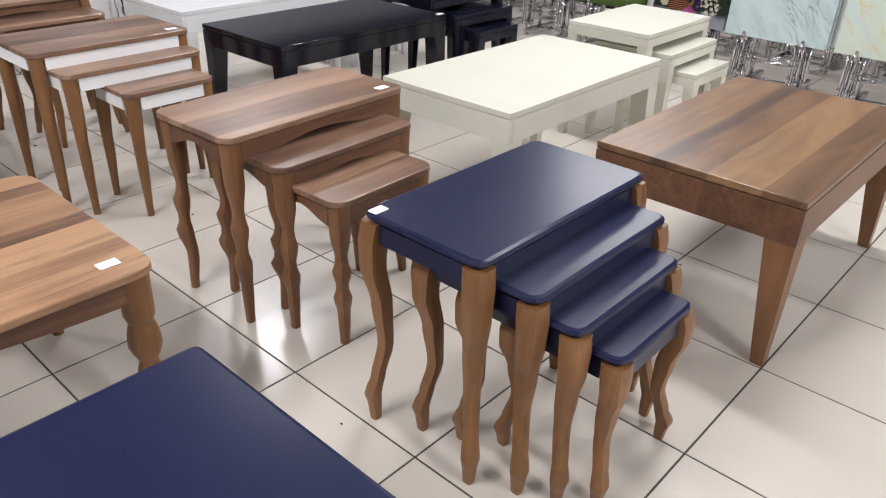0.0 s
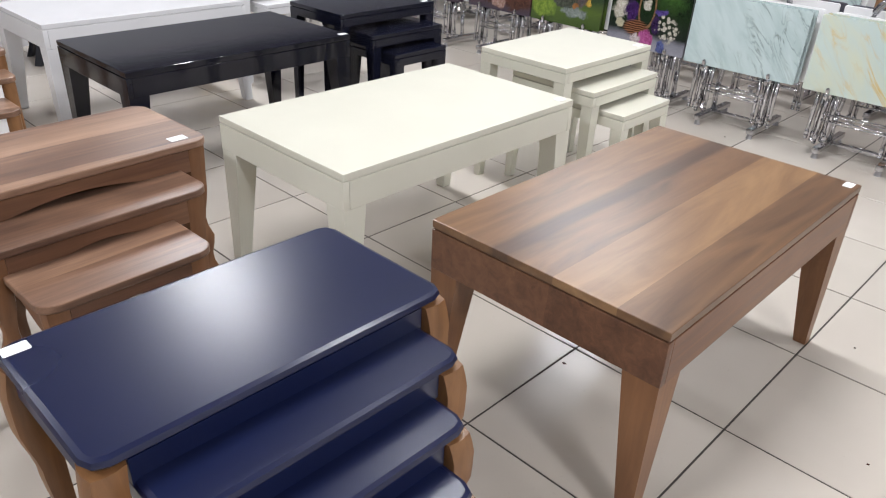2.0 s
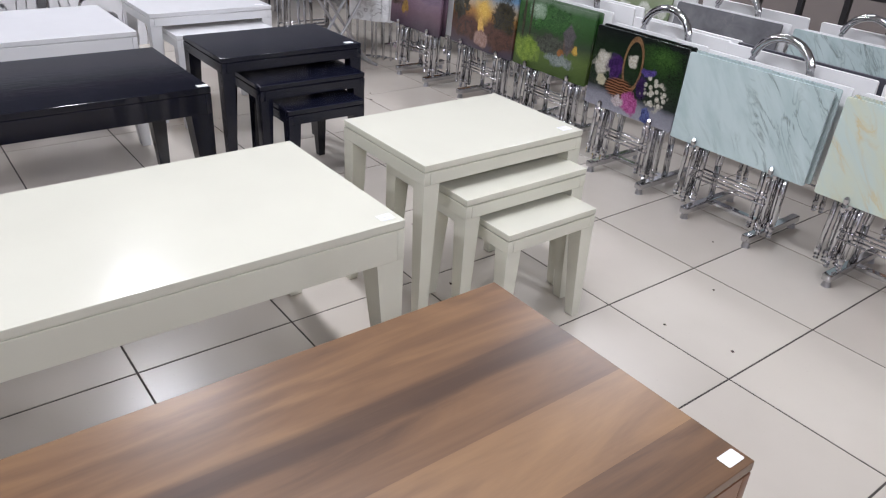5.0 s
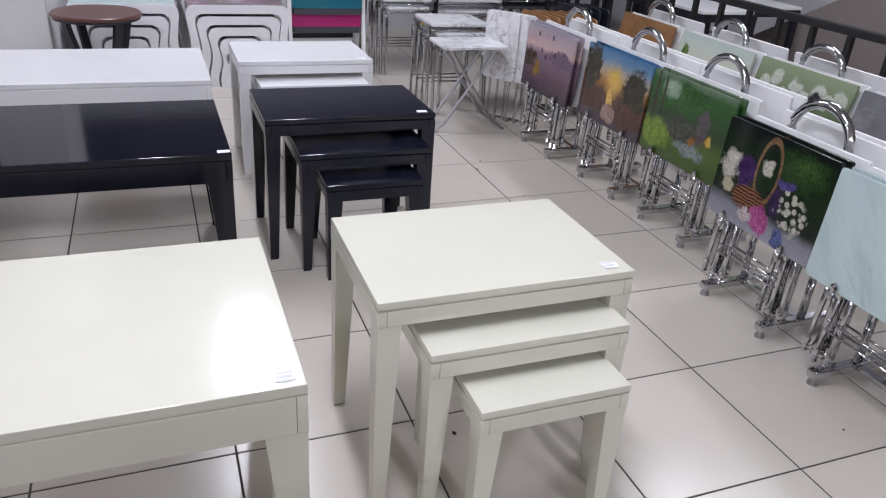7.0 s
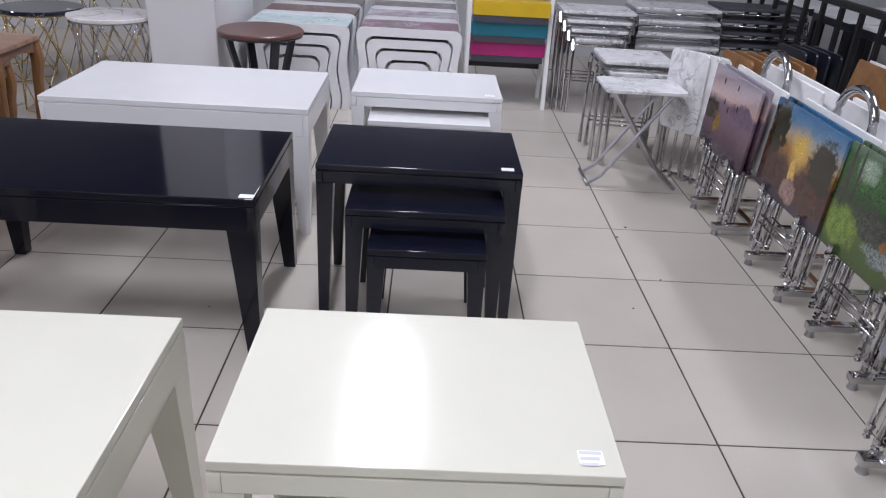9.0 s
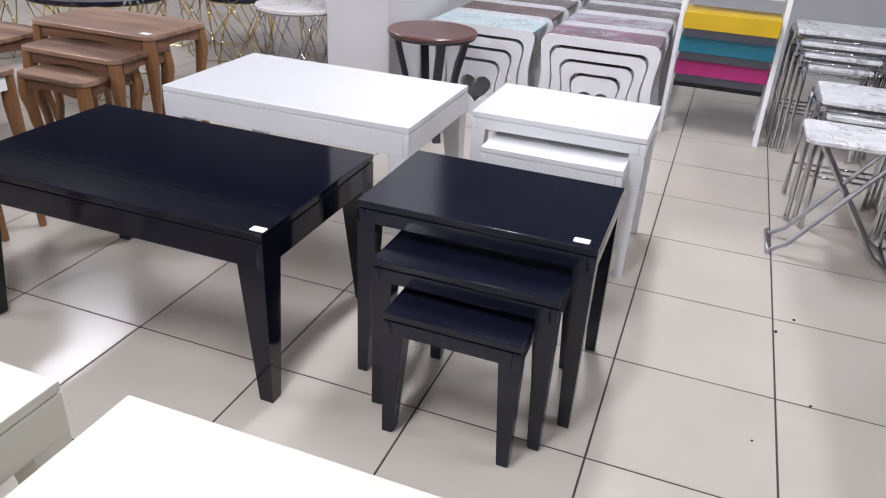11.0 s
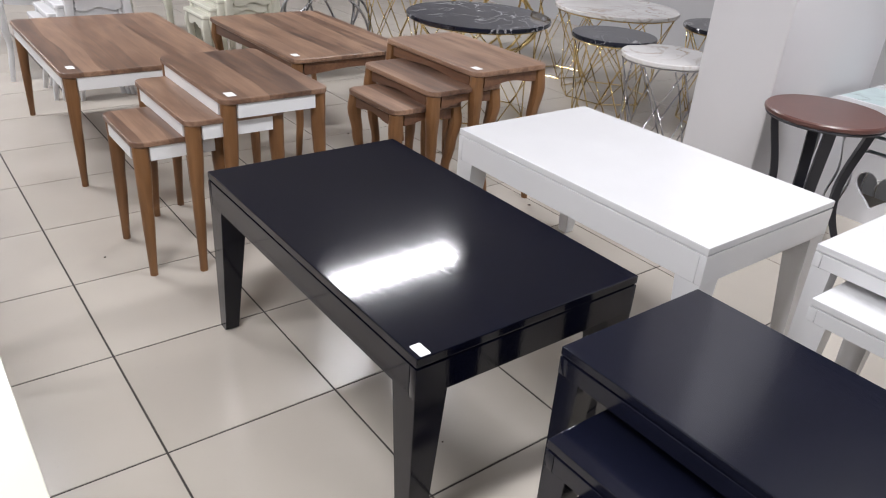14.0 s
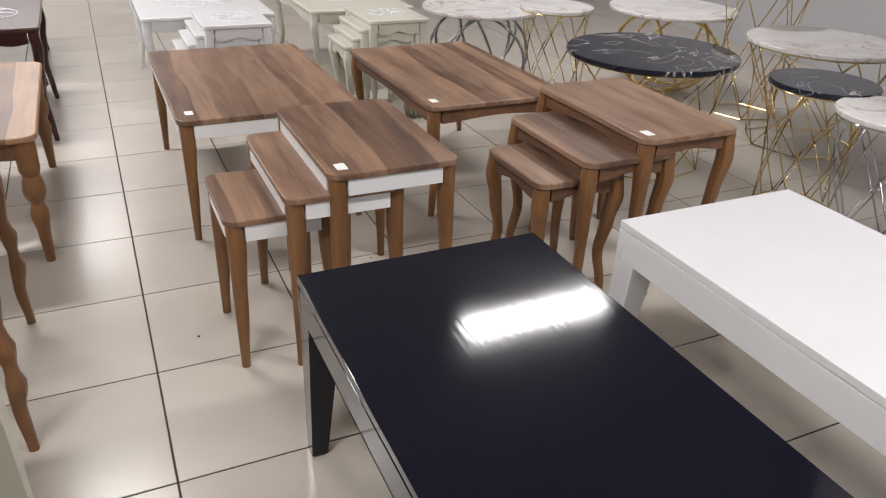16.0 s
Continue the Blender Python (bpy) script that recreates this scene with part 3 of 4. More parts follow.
modern_table(-1.05, -0.45, 1.805, 2.797, 0.5, 0.02, 0.105, M_WALNUT, "walnut coffee table with square tapered wooden legs", side=M_WALNUT_EDGE, legmat=M_WALNUT_LEG, leg=0.08, foot=0.035, tag=((0.276, 0.468),))
modern_table(-1.965, -1.375, 1.81, 2.80, 0.50, 0.02, 0.085, M_CREAM, "glossy cream lacquered coffee table with tapered legs", tag=((0.262, 0.46),), printed=True)
modern_table(-3.16, -2.56, 1.80, 2.80, 0.497, 0.02, 0.074, M_BLACK, "glossy black lacquered coffee table with tapered legs", tag=((0.278, 0.478),))
modern_table(-3.99, -3.40, 1.835, 2.812, 0.507, 0.02, 0.085, M_WHITE, "glossy white lacquered coffee table with tapered legs")

CREAM_N, BLACK_N, WHITE_N = "cream nesting tables", "black nesting tables", "white nesting tables"
for x0, x1, y0, y1, h, tg in ((-1.945, -1.532, 2.967, 3.556, 0.543, ((0.17, 0.25),)), (-1.85, -1.46, 3.058, 3.516, 0.453, None), (-1.735, -1.364, 3.133, 3.473, 0.371, None)):
    modern_table(x0, x1, y0, y1, h, 0.018, 0.04, M_CREAM, "cream lacquered nesting side table with tapered legs", "side table", CREAM_N, 0.05, 0.03, tag=tg, printed=True, name="nesting_table")
for x0, x1, y0, y1, h, tg in ((-3.185, -2.785, 2.932, 3.54, 0.525, ((0.17, 0.26),)), (-3.06, -2.672, 3.03, 3.489, 0.436, None), (-2.95, -2.585, 3.1, 3.435, 0.355, None)):
    modern_table(x0, x1, y0, y1, h, 0.018, 0.04, M_NAVYBLACK, "glossy black nesting side table with tapered legs", "side table", BLACK_N, 0.05, 0.03, tag=tg, name="nesting_table")
for x0, x1, y0, y1, h, tg in ((-4.06, -3.645, 2.945, 3.545, 0.52, ((0.17, 0.25),)), (-3.92, -3.53, 3.02, 3.497, 0.44, None)):
    modern_table(x0, x1, y0, y1, h, 0.018, 0.04, M_WHITE, "glossy white nesting side table with tapered legs", "side table", WHITE_N, 0.05, 0.03, tag=tg, printed=True, name="nesting_table")


def spline(keys, z):
    """Smooth value at z from (z, values...) keys sorted by z."""
    if z <= keys[0][0]:
        return keys[0][1:]
    for a, b in zip(keys, keys[1:]):
        if z <= b[0]:
            u = (z - a[0]) / (b[0] - a[0])
            u = u * u * (3 - 2 * u)
            return tuple(p + (q - p) * u for p, q in zip(a[1:], b[1:]))
    return keys[-1][1:]


def shaped_leg(x, y, dx, dy, top, keys, square=0.0, n=12, steps=22):
    """Leg lofted along its height. Keys: height share, outward offset, radius."""
    bm = bmesh.new()
    rings = []
    for i in range(steps + 1):
        s = i / steps
        off, r = spline(keys, s)
        ring = []
        for k in range(n):
            a = math.tau * (k + 0.5) / n
            c, d = math.cos(a), math.sin(a)
            q = r / max(abs(c), abs(d)) if square else r
            rr = r * (1 - square) + q * square * 0.96
            ring.append((x + dx * off + c * rr, y + dy * off + d * rr, s * top))
        rings.append(ring)
    return loft(bm, rings)


CONE = ((0.0, 0.012, 0.013), (0.5, 0.006, 0.02), (0.85, 0.0, 0.0255), (1.0, 0.0, 0.026))
CABRIOLE = ((0.0, 0.018, 0.0115), (0.09, 0.020, 0.0150), (0.15, 0.024, 0.0185), (0.22, 0.012, 0.0150), (0.42, -0.006, 0.016), (0.62, 0.0, 0.021), (0.80, 0.016, 0.0255), (0.92, 0.014, 0.028), (1.0, 0.006, 0.0275))
WAVY = ((0.0, 0.004, 0.0125), (0.22, -0.004, 0.0165), (0.36, 0.008, 0.0235), (0.43, 0.004, 0.0145), (0.54, 0.004, 0.0235), (0.62, -0.003, 0.0150), (0.80, -0.002, 0.0255), (1.0, 0.0, 0.027))
SOFT = ((0.0, 0.012, 0.012), (0.12, 0.004, 0.0145), (0.4, -0.014, 0.0165), (0.65, 0.0, 0.021), (0.86, 0.012, 0.026), (1.0, 0.006, 0.025))
TURNED = ((0.0, 0.0, 0.016), (0.25, 0.0, 0.021), (0.42, 0.0, 0.031), (0.5, 0.0, 0.02), (0.58, 0.0, 0.037), (0.66, 0.0, 0.036), (0.72, 0.0, 0.026), (0.76, 0.0, 0.034), (1.0, 0.0, 0.036))


def apron_board(length, z0, z1, thick, depth, waves):
    """Upright board along x, centred, whose lower edge is scalloped."""
    bm = bmesh.new()
    n = 24
    lo, hi = [], []
    for i in range(n + 1):
        s = i / n
        x = (s - 0.5) * length
        w = depth * (0.5 + 0.5 * math.cos(waves * math.tau * (s - 0.5))) if waves else 0
        lo.append((x, z0 + w))
        hi.append((x, z1))
    rings = [[(a[0], -thick / 2, a[1]), (a[0], thick / 2, a[1]), (b[0], thick / 2, b[1]), (b[0], -thick / 2, b[1])] for a, b in zip(lo, hi)]
    return loft(bm, rings)


def leg_table(name, x0, x1, y0, y1, h, top, apron, topmat, sidemat, legmat, keys, label, category, group="", corner=0.03, inset=0.035, square=0.0, wave=(0, 0.0), edge=0.004, tag=(), rz=0, chop=5, out=0.012, note=(0.03, 0.045)):
    """Table with a rounded board, aprons between the legs and four shaped legs."""
    cx, cy = (x0 + x1) / 2, (y0 + y1) / 2
    t = thing(name, cx, cy, 0, label, category, group, rz)
    a, b = (x1 - x0) / 2, (y1 - y0) / 2
    part("tabletop", slab(-a, a, -b, b, h - top, h, corner, edge, chop), topmat, t)
    for sx in (-1, 1):
        for sy in (-1, 1):
            part("leg", shaped_leg(sx * (a - inset), sy * (b - inset), sx * 0.8, sy * 0.8, h - top - 0.0005, keys, square), legmat, t)
    zt = h - top - 0.0006
    for s in (-1, 1):
        bm = apron_board(2 * (b - inset) - 0.044, zt - apron, zt, 0.018, wave[1], wave[0])
        bmesh.ops.rotate(bm, verts=bm.verts, matrix=Matrix.Rotation(radians(90), 3, "Z"))
        bmesh.ops.translate(bm, verts=bm.verts, vec=(s * (a - inset + out), 0, 0))
        part("apron", bm, sidemat, t)
    for s in (-1, 1):
        bm = apron_board(2 * (a - inset) - 0.044, zt - apron, zt, 0.018, wave[1], wave[0])
        bmesh.ops.translate(bm, verts=bm.verts, vec=(0, s * (b - inset + out), 0))
        part("apron", bm, sidemat, t)
    for u, v in tag:
        sticker(t, u, v, h, *note)
    return t


# navy nest of four
G = "navy nesting tables"
for i, (xf, y0, y1, h, dep) in enumerate(((-0.746, 0.915, 1.535, 0.57, 0.335), (-0.65, 0.967, 1.483, 0.51, 0.32), (-0.575, 1.01, 1.423, 0.45, 0.305), (-0.507, 1.064, 1.373, 0.39, 0.29))):
    leg_table("nesting_table", xf - dep, xf, y0, y1, h, 0.022, 0.045, M_NAVY, M_NAVY, M_OAKLEG, CABRIOLE,
              "navy lacquered nesting table on curved brown wooden legs", "side table", G, 0.03, 0.03, 0.5, edge=0.0105, tag=((-0.138, -0.284),) if i == 0 else (), chop=2, note=(0.026, 0.04))
# walnut nest with wavy aprons
G = "walnut nesting tables with wavy legs"
for i, (xf, y0, y1, h, dep) in enumerate(((-1.615, 0.92, 1.59, 0.578, 0.35), (-1.495, 0.995, 1.51, 0.51, 0.36), (-1.33, 1.045, 1.42, 0.45, 0.33))):
    leg_table("nesting_table", xf - dep, xf, y0, y1, h, 0.018, 0.062, M_LAMINATE, M_WALNUT_EDGE, M_WALNUT_LEG, WAVY,
              "walnut nesting table with scalloped apron and wavy legs", "side table", G, 0.04, 0.035, 0.3, (1, 0.03), 0.003, ((0.13, 0.27),) if i == 0 else (), 2.0)
# walnut nest with white aprons
G = "walnut and white nesting tables"
for i, (xf, y0, y1, h, dep) in enumerate(((-2.728, 0.89, 1.50, 0.588, 0.375), (-2.617, 0.945, 1.48, 0.528, 0.34), (-2.466, 1.08, 1.43, 0.467, 0.31))):
    leg_table("nesting_table", xf - dep, xf, y0, y1, h, 0.018, 0.045, M_LAMINATE, M_APRON_WHITE, M_OAKLEG, CONE,
              "walnut nesting table with white apron and round tapered legs", "side table", G, 0.035, 0.031, 0.0, edge=0.003, tag=((0.14, 0.25),) if i == 0 else (), out=0.016)
# walnut nest with curved legs
G = "walnut nesting tables with curved legs"
for i, (xf, y0, y1, h, dep) in enumerate(((-3.69, 0.91, 1.55, 0.588, 0.38), (-3.505, 1.035, 1.53, 0.528, 0.35), (-3.365, 1.145, 1.495, 0.467, 0.33))):
    leg_table("nesting_table", xf - dep, xf, y0, y1, h, 0.02, 0.045, M_LAMINATE, M_WALNUT_EDGE, M_OAKLEG, SOFT,
              "dark walnut nesting table on curved brown wooden legs", "side table", G, 0.04, 0.035, 0.2, (1, 0.015), 0.004, ((0.14, 0.26),) if i == 0 else ())
leg_table("coffee_table", -2.02, -1.34, -0.45, 0.585, 0.47, 0.022, 0.06, M_LAMINATE_PALE, M_WALNUT_EDGE, M_OAKLEG, TURNED,
          "walnut coffee table with scalloped apron and turned bulb legs", "coffee table", "", 0.05, 0.045, 0.0, (1, 0.025), 0.005, ((0.27, 0.44),))
leg_table("coffee_table", -1.04, -0.4, -0.52, 0.492, 0.47, 0.024, 0.055, M_NAVY, M_NAVY, M_OAKLEG, CABRIOLE,
          "navy lacquered coffee table on curved brown wooden legs", "coffee table", "", 0.018, 0.04, 0.5, edge=0.010, chop=2)
leg_table("coffee_table", -3.14, -2.455, -0.5, 0.58, 0.47, 0.02, 0.05, M_LAMINATE, M_APRON_WHITE, M_OAKLEG, CONE,
          "walnut coffee table with white apron and round tapered legs", "coffee table", "", 0.04, 0.034, 0.0, edge=0.003, tag=((0.29, 0.45),), out=0.018)
leg_table("coffee_table", -4.0, -3.36, -0.3, 0.7, 0.47, 0.02, 0.055, M_LAMINATE, M_WALNUT_EDGE, M_OAKLEG, SOFT,
          "dark walnut coffee table on curved brown wooden legs", "coffee table", "", 0.04, 0.04, 0.2, (1, 0.015), 0.004, ((0.27, 0.42),))


# ---- round tables ----
def disc(r, z0, z1, edge=0.004, n=48):
    bm = bmesh.new()
    return loft(bm, [[(q * math.cos(k * math.tau / n), q * math.sin(k * math.tau / n), z) for k in range(n)] for q, z in ((r - edge, z0), (r, z0 + edge), (r, z1 - edge), (r - edge, z1))])


def ring_pts(r, z, n=32, turn=0.0):
    return [(r * math.cos(turn + k * math.tau / n), r * math.sin(turn + k * math.tau / n), z) for k in range(n)]


def wire_table(x, y, r, h, topmat, wiremat, label, rz=0, n=7, rb=None):
    """Round stone top on a faceted wire cage."""
    t = thing("round_table", x, y, 0, label, "round table", "round tables on wire cages", rz)
    rb = rb or r * 0.75
    w = 0.0038
    part("tabletop", disc(r, h - 0.022, h), topmat, t)
    part("top_ring", add_tube(bmesh.new(), ring_pts(r * 0.96, h - 0.027), w, 6, True), wiremat, t)
    up = ring_pts(r * 0.95, h - 0.027, n)
    mid = ring_pts(r * 0.82, h * 0.62, n, math.pi / n)
    low = ring_pts(rb, 0.006, n, math.pi / n)
    knee = ring_pts(rb * 1.02, h * 0.30, n)
    for i in range(n):
        part("wire", add_tube(bmesh.new(), [up[i], mid[i]], w, 6), wiremat, t)
        part("wire", add_tube(bmesh.new(), [up[(i + 1) % n], mid[i]], w, 6), wiremat, t)
        part("wire", add_tube(bmesh.new(), [mid[i], knee[i], low[i]], w, 6), wiremat, t)
        part("wire", add_tube(bmesh.new(), [mid[i], knee[(i + 1) % n], low[i]], w, 6), wiremat, t)
    part("base_ring", add_tube(bmesh.new(), low, w, 6, True), wiremat, t)
    return t


ROUNDS = [
    (-4.62, 0.42, 0.40, 0.545, M_MARBLE_BLACK, M_GOLD, "round black marble table on a gold wire cage", 0),
    (-4.93, 1.13, 0.215, 0.56, M_MARBLE_BLACK, M_GOLD, "small round black marble table on a gold wire cage", 20),
    (-4.86, 1.53, 0.22, 0.555, M_MARBLE_WHITE, M_CHROME, "small round white marble table on a chrome wire cage", 8),
    (-5.65, 0.51, 0.38, 0.55, M_MARBLE_WHITE, M_GOLD, "round white marble table on a gold wire cage", 14),
    (-5.83, 1.20, 0.26, 0.55, M_MARBLE_BLACK, M_GOLD, "small round black marble table on a gold wire cage", 30),
    (-4.80, -0.70, 0.22, 0.55, M_MARBLE_WHITE, M_GOLD, "small round white marble table on a gold wire cage", 11),
]
for q in ROUNDS:
    wire_table(*q)


def twist_table(x, y, r, h, topmat, wiremat, label):
    """Round top on interlaced bent steel hoops."""
    t = thing("round_table", x, y, 0, label, "round table", "round tables on steel hoops")
    part("tabletop", disc(r, h - 0.02, h), topmat, t)
    for k in range(5):
        a = k * math.tau / 5
        tilt = Matrix.Rotation(a, 3, "Z") @ Matrix.Rotation(radians(58), 3, "Y")
        pts = []
        for i in range(28):
            p = tilt @ Vector((h * 0.42 * math.cos(i * math.tau / 28), r * 0.85 * math.sin(i * math.tau / 28), 0))
            s = (h - 0.034) / (2 * h * 0.42 * math.sin(radians(58)))
            pts.append((p.x, p.y, 0.012 + (p.z + h * 0.42 * math.sin(radians(58))) * s))
        part("hoop", add_tube(bmesh.new(), pts, 0.009, 8, True), wiremat, t)
    return t


wire_table(-5.75, -0.02, 0.24, 0.74, M_MARBLE_WHITE, M_GOLD, "tall round white marble table on a gold wire cage", 17, 6)
twist_table(-4.42, -0.95, 0.36, 0.52, M_MARBLE_WHITE, M_STEEL, "round white table on interlaced steel hoops")
twist_table(-5.62, -0.62, 0.40, 0.52, M_MARBLE_WHITE, M_GOLD, "round white table on interlaced gold hoops")


def pedestal_table(x, y, r, h):
    t = thing("side_table", x, y, 0, "round reddish brown side table on three black bowed legs", "side table")
    part("tabletop", disc(r, h - 0.022, h, 0.006), M_ROUND, t)
    part("rim", add_tube(bmesh.new(), ring_pts(r - 0.012, h - 0.028, 40), 0.006, 6, True), M_BLACKWOOD, t)
    for k in range(4):
        a = radians(35 + 90 * k)
        bm = bmesh.new()
        rings = []
        for i in range(15):
            s = i / 14
            rad = r * (0.80 - 0.26 * math.sin(math.pi * s ** 1.3))
            z = (h - 0.03) * (1 - s)
            c, d = math.cos(a), math.sin(a)
            rings.append([(c * (rad + u) - d * v, d * (rad + u) + c * v, z) for u, v in ((-0.014, -0.02), (0.014, -0.02), (0.014, 0.02), (-0.014, 0.02))])
        part("leg", loft(bm, rings), M_BLACKWOOD, t)
    part("lower_shelf", disc(r * 0.42, h * 0.24, h * 0.24 + 0.016), M_BLACKWOOD, t)


pedestal_table(-4.79, 2.345, 0.225, 0.53)


# ---- nests of painted board tables ----
def arch_points(half, h, wav, n=13):
    """Half outline from the foot up and over to the top middle."""
    pts = []
    for i in range(n):
        s = i / (n - 1)
        z = s * (h - 0.05)
        pts.append((half + wav * math.sin(s * math.tau * 1.05 + 0.5) * (1 - 0.3 * s), z))
    xe = pts[-1][0]
    for k in range(1, 6):
        a = radians(90 * k / 5)
        pts.append((xe - 0.05 + 0.05 * math.cos(a), h - 0.05 + 0.05 * math.sin(a)))
    pts.append((0.0, h))
    return pts


def arch_panel(half, h, band, wav, thick, x):
    """Inverted U board with a wavy outline, standing across x."""
    out = arch_points(half, h, wav)
    inn = arch_points(half - band, h - band * 0.95, wav)
    out = out + [(-a, z) for a, z in out[-2::-1]]
    inn = inn + [(-a, z) for a, z in inn[-2::-1]]
    bm = bmesh.new()
    rings = [[(x, o[0], o[1]), (x + thick, o[0], o[1]), (x + thick, i[0], i[1]), (x, i[0], i[1])] for o, i in zip(out, inn)]
    return loft(bm, rings)


def heart_panel(half, h, wav, thick, x):
    """The smallest board: solid, with a heart cut through it."""
    out = arch_points(half, h, wav)
    out = out + [(-a, z) for a, z in out[-2::-1]]
    zc, r = h * 0.52, half * 0.80
    heart = []
    for i in range(180):
        q = math.tau * i / 180
        hx, hz = 16 * math.sin(q) ** 3, 13 * math.cos(q) - 5 * math.cos(2 * q) - 2 * math.cos(3 * q) - math.cos(4 * q)
        heart.append((hx / 17 * r, hz / 17 * r))

    def reach(poly, a):
        """Distance from the middle to the outline along the angle a."""
        c, d = math.cos(a), math.sin(a)
        best = 0.0
        for p, q in zip(poly, poly[1:] + poly[:1]):
            e = (q[0] - p[0], q[1] - p[1])
            den = c * e[1] - d * e[0]
            if abs(den) < 1e-12:
                continue
            k = (p[0] * e[1] - p[1] * e[0]) / den
            u = (p[0] * d - p[1] * c) / den
            if k > 0 and -1e-6 <= u <= 1 + 1e-6:
                best = max(best, k)
        return best

    rim = [(a, z - zc) for a, z in out]
    angles = sorted([math.tau * (i + 0.5) / 44 for i in range(44)] + [math.atan2(rim[0][1], rim[0][0]) % math.tau, math.atan2(rim[-1][1], rim[-1][0]) % math.tau, math.pi / 2])
    bm = bmesh.new()
    rings = []
    for a in angles:
        ro, ri = reach(rim, a), reach(heart, a)
        c, d = math.cos(a), math.sin(a)
        rings.append([bm.verts.new(p) for p in ((x, c * ro, zc + d * ro), (x + thick, c * ro, zc + d * ro), (x + thick, c * ri, zc + d * ri), (x, c * ri, zc + d * ri))])
    for a, b in zip(rings, rings[1:] + rings[:1]):
        for i in range(4):
            bm.faces.new((a[i], a[(i + 1) % 4], b[(i + 1) % 4], b[i]))
    return bm


def board_table(x, y, k, depth, topmat, rank):
    half, h = 0.305 - 0.062 * k, 0.5 - 0.066 * k
    t = thing("nesting_table", x, y, 0, "white painted board nesting table with wavy sides and floral top", "side table", "white wavy nesting tables")
    for px in (0.0, -depth + 0.016):
        if k < 3:
            part("side_panel", arch_panel(half, h, 0.052, 0.014, 0.016, px - 0.016), M_MDF, t)
        else:
            part("side_panel", heart_panel(half, h, 0.012, 0.016, px - 0.016), M_MDF, t, "white panel with a cut-out heart")
    part("tabletop", box(-depth + 0.017, -0.017, -half + 0.012, half - 0.012, h - 0.028, h - 0.012), topmat, t, "glossy floral printed top")


PR = [[1, 3, 4, 4], [0, 2, 4, 2]]
for row in range(4):
    for col, yc in enumerate((3.12, 2.46)):
        for k in range(4 if row == 0 else 1):
            board_table(-5.19 - row * 0.42, yc, k, 0.38, FLORAL[PR[col][row]], row)


# ---- folding trestle with coloured shelves ----
def coloured_tables():
    specs = (("yellow", M_YELLOW, 0.655, -5.41), ("teal", M_TEAL, 0.53, -5.44), ("magenta", M_PINK, 0.405, -5.47))
    t = thing("folding_shelf", -5.45, 3.73, 0, "white folding wooden stand with yellow, teal and magenta trays", "shelf stand")
    for nm, m, z, x in specs:
        part("tray", box(x + 5.45 - 0.25, x + 5.45, -0.235, 0.235, z - 0.085, z, 0.003), m, t, nm + " lacquered tray")
        part("tray_lining", box(x + 5.45 - 0.24, x + 5.45 - 0.004, -0.225, 0.225, z - 0.125, z - 0.0855), M_GREYBOARD, t, "dark grey underside")
    for s in (-1, 1):
        for dx, lean in ((0.02, -0.08), (-0.28, 0.05)):
            bm = bmesh.new()
            y = s * 0.252
            loft(bm, [[(dx + lean * (z / 0.75) + u, y + v, z) for u, v in ((-0.016, -0.012), (0.016, -0.012), (0.016, 0.012), (-0.016, 0.012))] for z in (0.0, 0.2, 0.45, 0.76)])
            part("leg", bm, M_APRON_WHITE, t)
    part("top_board", box(-0.36, -0.06, -0.23, 0.23, 0.735, 0.757, 0.003), M_APRON_WHITE, t)
    part("cross_bar", box(-0.272, -0.248, -0.24, 0.24, 0.2, 0.235, 0.002), M_BLACKWOOD, t, "dark cross bar")


coloured_tables()


# ---- chrome nests ----
def chrome_stool(x, y, w, d, h, topmat, label, group, rz=0):
    t = thing("nesting_table", x, y, 0, label, "side table", group, rz)
    part("tabletop", slab(-d / 2, d / 2, -w / 2, w / 2, h - 0.018, h, 0.02), topmat, t)
    for s in (-1, 1):
        yy = s * (w / 2 + 0.008)
        pts = [(d / 2 - 0.02, yy, 0.009), (d / 2 - 0.02, yy, h - 0.07), (d / 2 - 0.05, yy, h - 0.026), (-d / 2 + 0.05, yy, h - 0.026), (-d / 2 + 0.02, yy, h - 0.07), (-d / 2 + 0.02, yy, 0.009)]
        part("leg_frame", add_tube(bmesh.new(), pts, 0.0115, 8), M_CHROME, t)
    part("stretcher", add_tube(bmesh.new(), [(-d / 2 + 0.02, -w / 2, h * 0.3), (-d / 2 + 0.02, w / 2, h * 0.3)], 0.006, 6), M_CHROME, t)
    part("front_rail", add_tube(bmesh.new(), [(d / 2 - 0.02, -w / 2, h - 0.04), (d / 2 - 0.02, w / 2, h - 0.04)], 0.008, 6), M_CHROME, t)


def chrome_nest(x, y, w, h, n, topmat, label, step=0.05, shrink=0.055):
    for k in range(n):
        chrome_stool(x + 0.03 * k, y, w - shrink * k, 0.34, h - step * k, topmat, label, "chrome nesting tables")


chrome_nest(-5.62, 4.28, 0.46, 0.62, 4, M_MARBLE_GREY, "chrome framed nesting table with grey marble top")
chrome_nest(-5.95, 4.87, 0.56, 0.62, 4, M_MARBLE_GREY, "chrome framed nesting table with pale marble top", 0.075, 0.002)
chrome_nest(-6.15, 5.52, 0.60, 0.62, 4, M_GREYBOARD, "chrome framed nesting table with dark grey top", 0.075, 0.002)
chrome_nest(-4.62, 4.30, 0.36, 0.53, 3, M_MARBLE_GREY, "chrome framed nesting table with white marble top")


